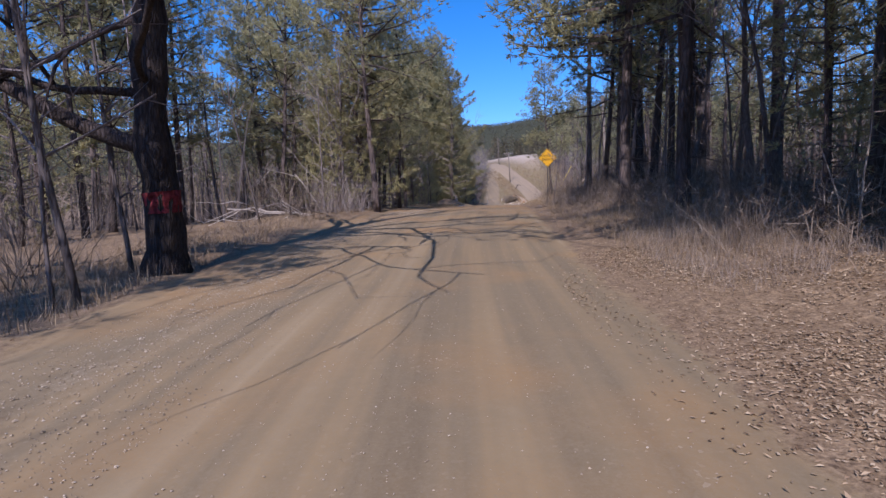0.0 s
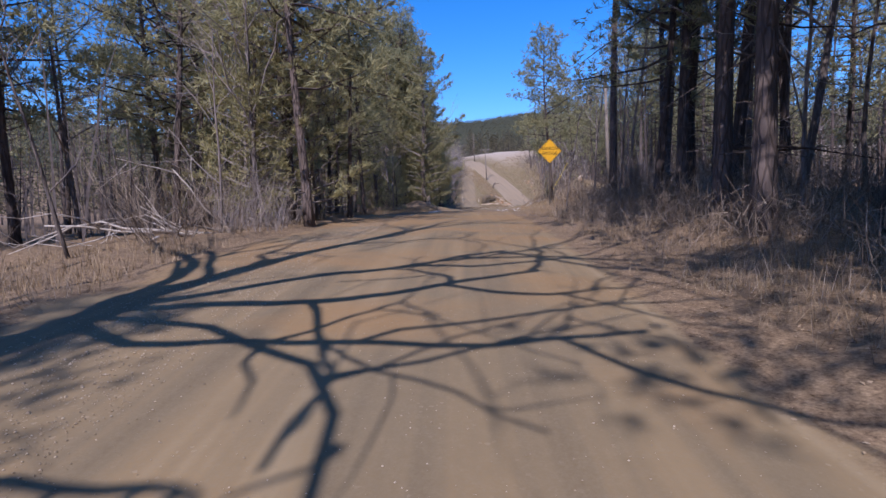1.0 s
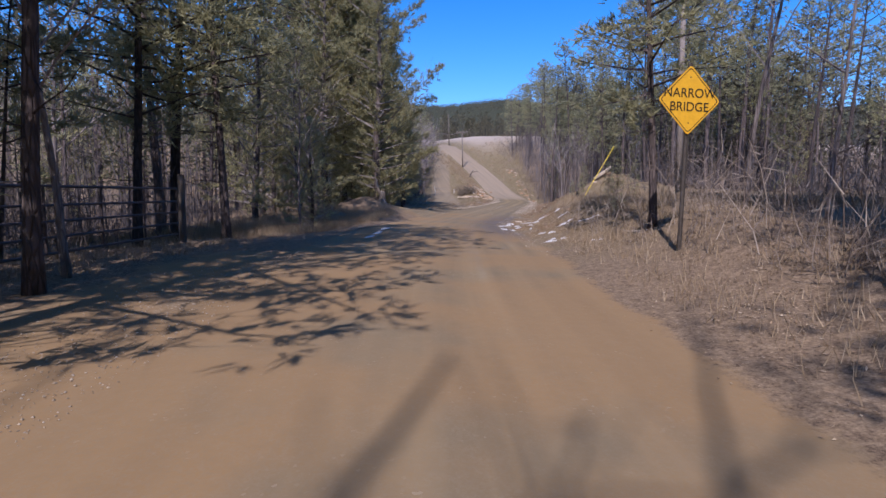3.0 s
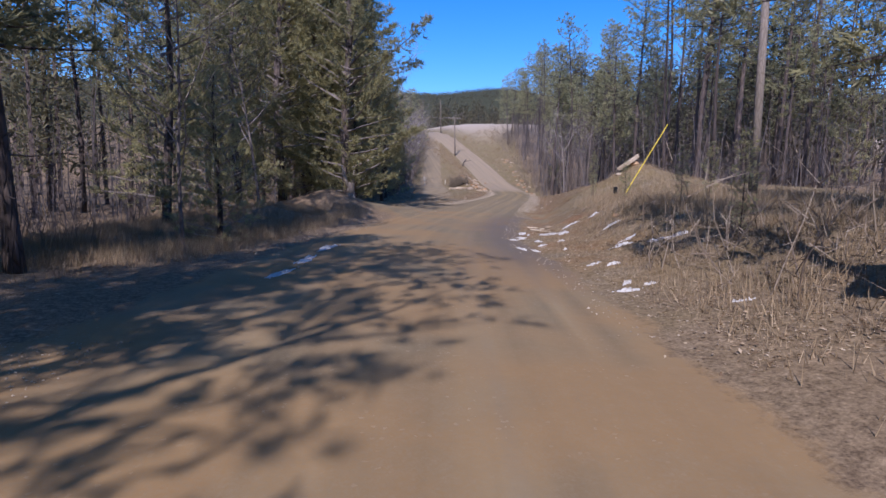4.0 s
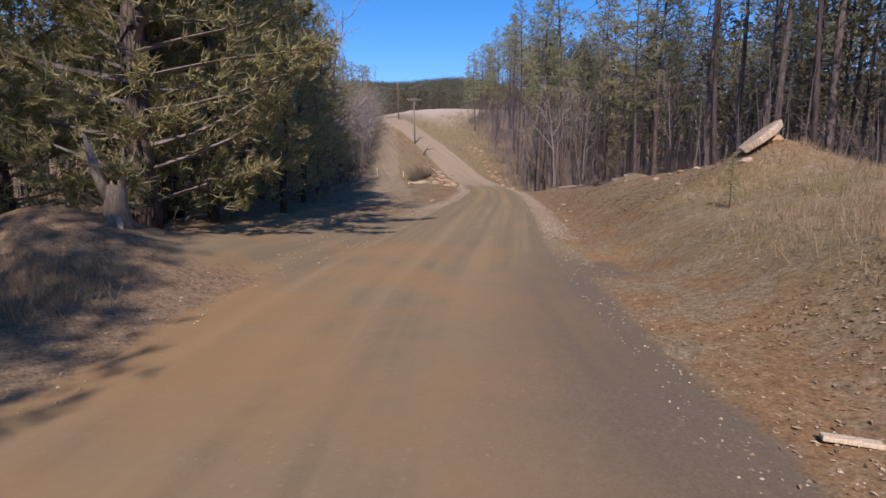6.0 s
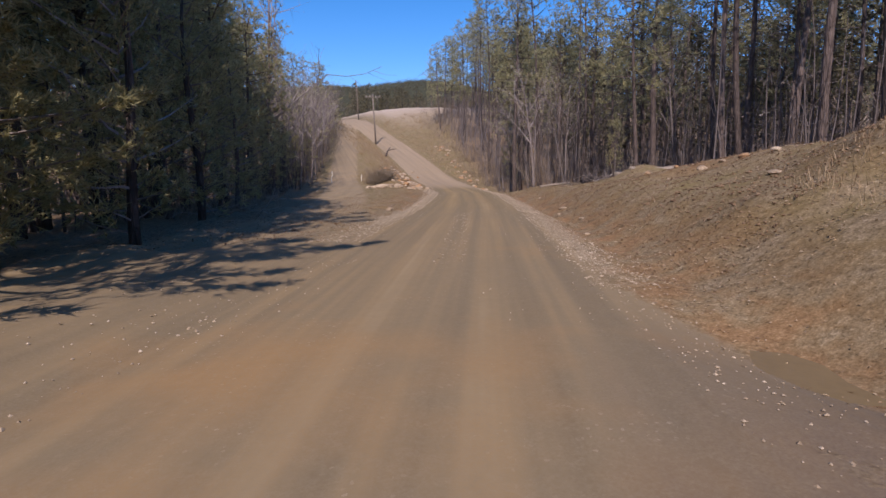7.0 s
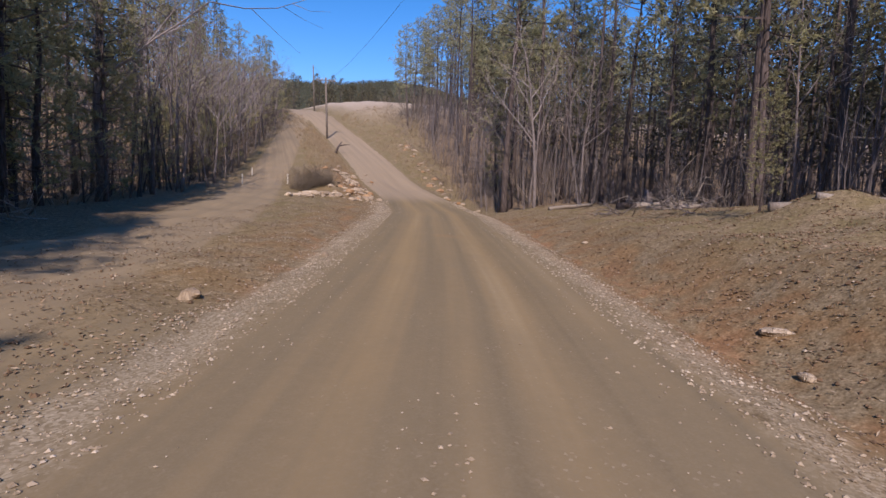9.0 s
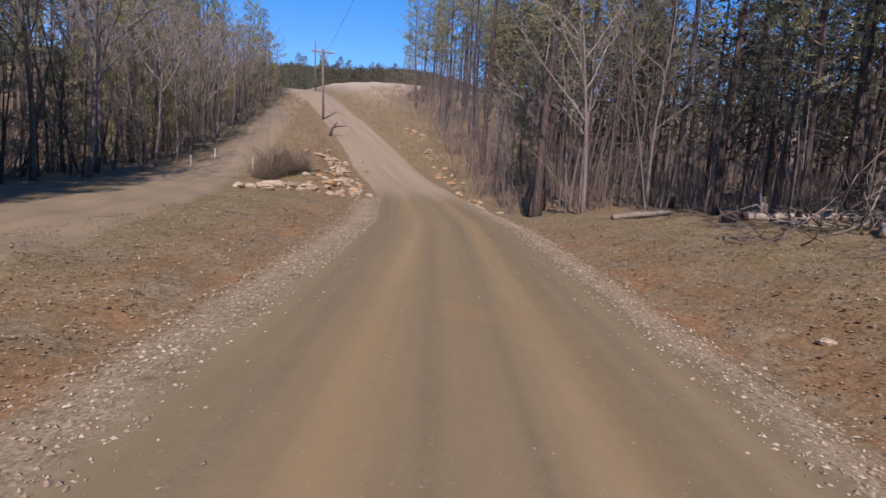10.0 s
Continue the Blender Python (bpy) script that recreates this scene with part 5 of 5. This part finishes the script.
def guy_wire():
    ob = thing("guy_wire", "slanting guy wire with a yellow plastic guard", "guy wire")
    a, b = Vector((9.66, 44.8, height(9.66, 44.8) - .1)), Vector((13.85, 44.75, near_top))
    d = b - a
    for name, r, q0, q1, mat in (("cable", .008, 0, 1, WIRE), ("guard", .0125, .03, .31, GUARD_YELLOW)):
        g = Geo()
        g.tube([d * q0, d * (q0 + q1) * .5, d * q1], [r, r, r], 8)
        part(name, g, mat, ob, "yellow plastic guard" if name == "guard" else "")
    ob.location = a
    m = Geo()
    m.tube([(-.15, .1, -.2), (-.15, .1, .22)], [.02, .02], 6)
    m.box((-.15, .1, .30), (.10, .06, .20))
    part("marker", m, SIGN_BLACK, ob, "small dark marker stake")
    return ob


guy_wire()


# ---- stones ----
def stone_mesh(name, size, mat, flat=1.0, seed=0):
    bm = bmesh.new()
    bmesh.ops.create_icosphere(bm, subdivisions=2, radius=.5)
    r = random.Random(seed)
    off = Vector((r.uniform(0, 50), r.uniform(0, 50), r.uniform(0, 50)))
    for v in bm.verts:
        n = noise.noise(v.co * 2.1 + off) * .28 + noise.noise(v.co * 5 + off) * .10
        v.co = v.co * (1 + n)
        v.co = Vector((round(v.co.x * 3.2) / 3.2 * .35 + v.co.x * .65, round(v.co.y * 3.2) / 3.2 * .35 + v.co.y * .65, v.co.z * flat))
        v.co = Vector((v.co.x * size[0], v.co.y * size[1], v.co.z * size[2]))
    me = bpy.data.meshes.new(name)
    bm.to_mesh(me)
    bm.free()
    me.materials.append(mat)
    return me


ROCKS = [stone_mesh("rock", (1, .7, .45), ROCK, seed=1), stone_mesh("rock", (.9, .8, .5), ROCK, seed=2), stone_mesh("rock", (1.2, .6, .3), ROCK, seed=3), stone_mesh("rock", (.9, .7, .55), CLAY_ROCK, seed=4)]
ROCK_LABEL = ("pale sandstone block among rubble", "rounded pale rock half sunk in dirt", "flat pale stone lying on bare earth", "orange clay-stained rock on bare earth")


def rock(k, x, y, size, group="rocks beside the road"):
    ob = new("rock", ROCKS[k])
    ob.matrix_basis = pose(x, y, height(x, y) + size * .08, random.uniform(-12, 12), random.uniform(-12, 12), random.uniform(0, 360)) @ Matrix.Scale(size, 4)
    return tagged(ob, ROCK_LABEL[k], "rock", group)


for _ in range(190):                                        # rubble on the island between the tracks
    q = random.random()
    rock(random.choice((0, 0, 1, 2, 2, 3)), 14.5 + 1.5 * q + random.gauss(0, .75), 92.8 + 15 * q + random.gauss(0, .9), .16 + .5 * random.random() ** 2, "rubble on the island")
for _ in range(30):
    rock(random.choice((0, 2, 2)), 12.2 + random.gauss(0, .8), 92.4 + random.gauss(0, .6), random.uniform(.2, .75), "rubble on the island")
for _ in range(55):                                        # along the ditch east of the hill road
    q = random.random()
    rock(random.choice((0, 1, 2, 3)), 22.1 + 3.4 * q + random.gauss(0, .45), 95 + 30 * q + random.gauss(0, .8), random.uniform(.2, .75), "rubble along the ditch")
for x, y, s, k in ((16.4, 61.8, .34, 0), (16.6, 61.3, .2, 0), (16.5, 60.5, .3, 3), (16.4, 59.5, .26, 0), (16.7, 63.2, .22, 3), (17.0, 65.0, .3, 3), (17.2, 65.6, .24, 0), (16.6, 64.4, .2, 3), (17.3, 66.3, .22, 3), (12.2, 60.5, .26, 2), (14.85, 66.8, .3, 2), (14.3, 66.0, .2, 0), (8.95, 69.4, .38, 0), (14.4, 57.6, .3, 2), (7.9, 41.3, .2, 3), (8.6, 40.9, .3, 0), (9.2, 41.2, .25, 0),
                   (7.0, 43.6, .2, 1), (10.8, 72.5, .2, 0), (17.6, 77.6, .2, 0), (17.4, 74.2, .18, 1), (7.6, 45.3, .22, 0), (13.6, 63.2, .2, 2)):
    rock(k, x, y, s)

g = Geo()
outline = np.array([(-.72, -.12), (-.38, -.34), (.18, -.36), (.62, -.25), (.74, .02), (.55, .30), (.05, .36), (-.45, .22)])
top = np.column_stack([outline * (1 + .04 * rng.standard_normal((8, 1))), .085 + .02 * rng.standard_normal(8)])
low = np.column_stack([outline * .93, -.06 + .02 * rng.standard_normal(8)])
g.add(np.concatenate([top, low]), [tuple(range(8)), tuple(range(15, 7, -1))] + [(j, j + 8, (j + 1) % 8 + 8, (j + 1) % 8) for j in range(8)])
slab = new("stone_slab", g.mesh("stone_slab", ROCK))
worn = slab.modifiers.new("edge", 'BEVEL')
worn.width, worn.segments = .025, 2
slab.matrix_basis = pose(14.75, 55.0, height(14.75, 55.0) + .24, -11, -33, 8)
tagged(slab, "pale flat stone slab tilted on top of an earth heap", "stone slab")
rock(3, 15.1, 54.9, .5)
rock(0, 14.2, 54.7, .35)

# ---- marker posts, leaning pole, boards ----
for x, y in ((8.3, 97.8), (8.7, 103.8), (11.0, 98.2)):
    ob = thing("marker_post", "short white wooden marker post beside the track", "post", "marker posts")
    g = Geo()
    g.box((0, 0, .3), (.07, .07, .7))
    part("stake", g, POST_WHITE, ob)
    c = Geo()
    c.tube([(0, 0, .65), (0, 0, .69)], [.05, .016], 4)
    part("cap", c, POST_WHITE, ob)
    stand(ob, x, y, 10)
ob = thing("leaning_snag", "short dark broken snag leaning on the island", "snag")
g = Geo()
g.tube([(0, 0, -.2), (.3, 0, .7), (.7, .05, 1.25)], [.13, .11, .05], 8, .06)
part("stem", g, PINE_BARK, ob, smooth=True)
g = Geo()
g.tube([(.35, 0, .8), (.9, 0, .95), (1.5, .05, 1.0)], [.07, .06, .03], 6, .06)
part("arm", g, PINE_BARK, ob, smooth=True)
stand(ob, 16.4, 119.0)


def board(label, x, y, size, turn, mat, lift=.03, name="plank", tip=0):
    g = Geo()
    g.box((0, 0, 0), size)
    ob = new(name, g.mesh(name, mat))
    bev = ob.modifiers.new("edge", 'BEVEL')
    bev.width, bev.segments = .006, 2
    ob.matrix_basis = pose(x, y, height(x, y) + lift, tip, 0, turn)
    return tagged(ob, label, "board")


board("pale bare plank lying in roadside mud", 6.95, 43.8, (.95, .09, .03), -68, PALE_WOOD)
board("short broken piece of pale wood in gravel", 7.2, 45.6, (.3, .07, .03), -30, PALE_WOOD)
board("short broken piece of pale wood in gravel", 7.25, 44.75, (.22, .1, .03), 60, PALE_WOOD)
board("faded orange board lying on the forest floor", -7.0, 5.9, (.55, .4, .03), 20, ORANGE, .12, tip=20)
board("pale board lying beneath an orange one", -6.7, 5.4, (.6, .5, .03), 10, PALE_WOOD, .05)


# ---- old snow and water ----
def puddle_shape(name, label, x, y, rx, ry, turn, mat, rise, category, flat=False):
    g, rings, arms = Geo(), 9, 46
    a = np.arange(arms) * 2 * np.pi / arms
    wob = 1 + .22 * np.sin(3 * a + rng.random() * 6) + .16 * np.sin(5 * a + rng.random() * 6) + .10 * np.sin(9 * a + rng.random() * 6)
    v = [(0.0, 0.0)]
    for k in range(1, rings + 1):
        q = k / rings
        for j in range(arms):
            v.append((q * rx * wob[j] * math.cos(a[j]), q * ry * wob[j] * math.sin(a[j])))
    t = radians(turn)
    v = np.array(v)
    w = np.stack([x + v[:, 0] * math.cos(t) - v[:, 1] * math.sin(t), y + v[:, 0] * math.sin(t) + v[:, 1] * math.cos(t)], -1)
    q = np.concatenate([[0], np.repeat(np.arange(1, rings + 1) / rings, arms)])
    z = np.full(len(w), rise) if flat else land(w[:, 0], w[:, 1])[0] + rise * (1 - q ** 2) - .02 * q ** 4 + .012 * np.sin(w[:, 0] * 27 + w[:, 1] * 13) * np.sin(w[:, 1] * 31) + rng.normal(0, .013, len(w))
    f = [(0, 1 + j, 1 + (j + 1) % arms) for j in range(arms)]
    for k in range(rings - 1):
        f += [(1 + k * arms + j, 1 + (k + 1) * arms + j, 1 + (k + 1) * arms + (j + 1) % arms, 1 + k * arms + (j + 1) % arms) for j in range(arms)]
    co = np.column_stack([w, z]) - np.array([x, y, 0])
    g.add(co, f)
    ob = new(name, g.mesh(name, mat, True))
    ob.location = (x, y, 0)
    return tagged(ob, label, category)


SNOW_LABEL = "thin ragged patch of old snow on the verge"
for x, y, rx, ry, turn in ((1.12, 36.9, .55, .09, 70), (1.3, 38.1, .6, .14, 78), (1.5, 39.5, .55, .2, 75), (6.8, 38.6, .28, .07, -20), (7.2, 38.2, .3, .08, -30), (7.0, 38.9, .24, .06, 10), (7.5, 38.0, .2, .06, -10), (5.85, 37.6, .18, .08, 30),
                           (6.0, 37.3, .14, .06, 0), (5.7, 36.2, .13, .09, 40), (5.55, 35.8, .22, .1, -20), (5.9, 35.9, .14, .05, 0), (7.5, 43.3, .4, .2, 20), (6.75, 42.55, .5, .3, -30), (7.0, 42.2, .3, .16, 30), (7.2, 42.7, .2, .08, 60), (6.35, 43.6, .18, .05, 0), (6.2, 43.3, .16, .05, 20),
                           (6.2, 34.6, .2, .07, 0), (7.9, 42.6, .2, .08, 10), (5.26, 39.75, .32, .035, 110), (5.82, 40.24, .13, .08, 20), (5.49, 39.6, .16, .04, 120), (5.98, 42.35, .22, .022, 8), (5.86, 41.9, .2, .022, 4), (5.55, 41.55, .16, .02, 6),
                           (5.98, 41.0, .16, .05, 130), (6.03, 39.44, .09, .06, 60), (7.37, 40.42, .3, .05, 10), (6.3, 40.45, .14, .035, 20), (6.3, 42.9, .12, .035, 50)):
    puddle_shape("snow_patch", SNOW_LABEL, x, y, rx * .75, ry * .62, turn, SNOW, .014, "snow")
puddle_shape("puddle", "shallow muddy brown puddle in the roadside ditch", 9.6, 52.7, 1.05, .46, 66, MUDDY_WATER, 1.537, "puddle", flat=True)

# ---- low growth ----
random.seed(34)
rng = np.random.default_rng(34)
for x, y, s in ((7.4, 36.4, .14), (8.9, 40.4, .12), (9.2, 43.6, .10), (10.5, 41.8, .13), (12.0, 52.5, .1)):
    plant(pines, 4, x, y, s, label="knee-high yellowish pine seedling in dry grass")
plant(pines, 4, 19.8, 71.4, .26, label="chest-high yellow-green pine sapling at the clearing's edge")
island_bush = bush(1.5, 120, "round dark grey-brown bush on the stony island", DARK_BRUSH, fine=6)
stand(island_bush, 12.2, 95.6, 0, .8)
again(island_bush, 12.9, 96.0, 60, .68)
again(island_bush, 11.6, 95.0, 140, .55)
for x, y, s in ((3.4, 91.5, 1.0), (4.4, 96.5, 1.1), (5.6, 102.5, 1.0), (6.6, 107.5, 1.0), (2.6, 95.0, 1.2), (3.6, 100.5, 1.2), (5.0, 110.0, 1.2), (7.4, 113.0, 1.0), (8.4, 119.0, 1.0), (1.5, 88.0, 1.2), (2.8, 84.5, 1.0), (9.2, 125.0, 1.1), (10.0, 132.0, 1.1), (6.0, 117.0, 1.3)):
    plant(bushes, random.choice((2, 3, 3)), x, y, s)
for x, y, s in ((5.2, 15.2, .4), (6.0, 19.0, .35), (6.3, 10.8, .4), (4.4, 10.3, .3), (3.9, 8.4, .3), (4.3, 7.6, .28), (6.0, 24.6, .35), (6.6, 28.6, .5), (-6.2, 12.0, .6), (-7.0, 8.8, .7), (-8.3, 10.2, .8), (-5.6, 15.2, .5),
                (-5.5, 20.6, .8), (-4.6, 22.4, .7), (2.2, 74.0, .9), (3.6, 71.0, .7), (28.5, 138, 1.6), (30.0, 141, 1.6), (29.5, 134, 1.5), (27.8, 130, 1.5), (26.4, 121, 1.2), (26.0, 114, 1.2), (25.2, 106, 1.2), (24.2, 101, 1.0), (24.6, 96, .9), (25.0, 90, 1.0)):
    plant(bushes, random.choice((0, 2, 3)), x, y, s)


def sample(n, y0, y1, a, b, sign):
    """Random places a to b metres outside the road's edge."""
    y = rng.uniform(y0, y1, n)
    out = a + (b - a) * rng.random(n)
    mid, half = np.interp(y, ROAD_Y, ROAD_X), np.interp(y, HALF_Y, HALF_W)
    return np.stack([mid + sign * (half + out), y], -1)


def grounded(p, lift):
    return np.column_stack([p, land(p[:, 0], p[:, 1])[0] + lift])


def litter(name, label, areas, size, mat, category):
    g = Geo()
    for n, y0, y1, a, b, sign in areas:
        p = grounded(sample(n, y0, y1, a, b, sign), .010)
        out = land(p[:, 0], p[:, 1])[2]
        keep = (np.sin(p[:, 0] * 1.9 + p[:, 1]) + np.sin(p[:, 1] * 1.3 - p[:, 0] * .7) + rng.normal(0, 1.1, n)) > np.interp(out, (0, .3, 1.0), (1.6, .4, -1.2))
        p = p[keep]
        d = rng.standard_normal((len(p), 3)) * np.array([1, 1, .16])
        g.flat_leaves(p, unit(d), size)
    return tagged(new(name, g.mesh(name, mat)), label, category, kind="stuff")


litter("leaf_litter", "curled brown oak leaves strewn over the verge",
       ((70000, 1.5, 9, -.6, 5.0, 1), (34000, 9, 31, -.2, 7.5, 1), (17000, 33, 47, -.3, 4.5, 1), (3500, 3, 22, 1.4, 6, -1), (3500, 22, 42, .8, 5, -1), (7000, 46, 58, .2, 7, 1)), .040, LEAF_LITTER, "leaves")
litter("field_litter", "clods, straw and dead leaves on the cleared bank",
       ((27000, 54, 80, .5, 8, 1), (9000, 78, 92, .5, 8, 1), (20000, 60, 92, .5, 5, -1), (16000, 33, 48, .0, 6, 1)), .05, CLODS, "leaves")


def tufts(name, label, areas, mat):
    g = Geo()
    for n, y0, y1, a, b, sign, tall, wide in areas:
        c = sample(n, y0, y1, a, b, sign)
        p = np.repeat(c, 9, 0) + rng.normal(0, .13, (n * 9, 2))
        p = grounded(p, -.02)
        d = np.column_stack([rng.normal(0, .28, (len(p), 2)), np.ones(len(p))])
        g.spikes(p, unit(d), tall, wide, 1, .12)
    return tagged(new(name, g.mesh(name, mat)), label, "grass", kind="stuff")


tufts("dry_grass", "dry straw-coloured winter grass on the verge",
      ((420, 7, 14, .8, 3.4, 1, .20, .006), (420, 12, 30, .6, 4, 1, .18, .008), (200, 26, 36, .5, 3, 1, .22, .012), (2300, 40, 51, 2.2, 13, 1, .30, .008), (1200, 35, 42, 2.2, 8, 1, .22, .007), (700, 50, 56, 3, 14, 1, .2, .012), (1000, 36, 50, 6, 18, 1, .38, .018), (5200, 38, 50, .8, 8, -1, .30, .006), (2200, 33, 44, .5, 5, 1, .10, .008), (900, 22, 38, 1.8, 6, -1, .2, .007),
       (500, 56, 90, 1.3, 10, 1, .05, .011), (300, 64, 96, .9, 5, -1, .05, .011), (1200, 104, 150, .6, 9, 1, .3, .03), (600, 104, 150, .5, 4, -1, .3, .03), (500, 4, 20, 1.6, 6, -1, .22, .012)), DRY_GRASS)

tufts("verge_weeds", "wispy grey-brown dead weeds in the leaf litter",
      ((420, 5.5, 10, .9, 3.2, 1, .30, .005), (300, 10, 24, .8, 3.0, 1, .34, .007), (260, 33, 42, 1.5, 4.5, 1, .25, .006), (220, 3, 16, 1.6, 4, -1, .28, .006)), BRUSH)


def gravel(name, label, areas, mat=STONE, category="gravel"):
    g = Geo()
    o = np.array([(1, 0, 0), (-1, 0, 0), (0, 1, 0), (0, -1, 0), (0, 0, 1), (0, 0, -1)], float)
    tri = [(0, 2, 4), (2, 1, 4), (1, 3, 4), (3, 0, 4), (2, 0, 5), (1, 2, 5), (3, 1, 5), (0, 3, 5)]
    for n, y0, y1, a, b, sign, size in areas:
        p = grounded(sample(n, y0, y1, a, b, sign), .004)
        s = size * (.4 + .9 * rng.random((n, 1, 1)) ** 2.2)
        v = o[None] * np.array([1, .8, .6]) * (.7 + .6 * rng.random((n, 6, 1))) * s
        t = rng.random(n) * 6.28
        c, q = np.cos(t)[:, None], np.sin(t)[:, None]
        v = np.stack([v[..., 0] * c - v[..., 1] * q, v[..., 0] * q + v[..., 1] * c, v[..., 2]], -1) + p[:, None]
        f = (np.arange(n)[:, None, None] * 6 + np.array(tri)[None]).reshape(-1, 3)
        g.add(v.reshape(-1, 3), f)
    return tagged(new(name, g.mesh(name, mat)), label, category, kind="stuff")


gravel("gravel", "loose pale gravel windrowed along the road's edges",
       ((1500, 2, 34, -.5, .5, -1, .016), (11000, 1.5, 16, -1.0, .9, -1, .009), (7000, 16, 34, -.8, .9, -1, .011), (3500, 1.5, 24, -2.6, -.6, -1, .007), (3500, 1.5, 24, -2.4, -.2, 1, .007), (1300, 34, 58, -.4, .5, 1, .017), (500, 38, 56, -.3, .5, -1, .02),
        (8000, 55, 94, -.35, .6, 1, .02), (2000, 55, 92, -.7, 1.0, 1, .014), (7500, 60, 93, -.25, .8, -1, .02), (2600, 54, 92, -.8, 1.9, -1, .014), (300, 57, 66, -2.5, -2.0, 1, .018), (160, 52, 92, -1.9, -.6, 1, .016), (700, 62, 100, .8, 5, 1, .03), (700, 62, 100, .8, 4, -1, .03)))
gravel("earth_clods", "rough brown clods and broken stone on the cleared bank",
       ((7000, 55, 70, .7, 5.5, 1, .028), (3200, 68, 88, .7, 6, 1, .034), (500, 56, 68, 2, 7, 1, .05), (1800, 60, 86, .5, 3.5, -1, .028)), EARTH_CLODS, "clods")
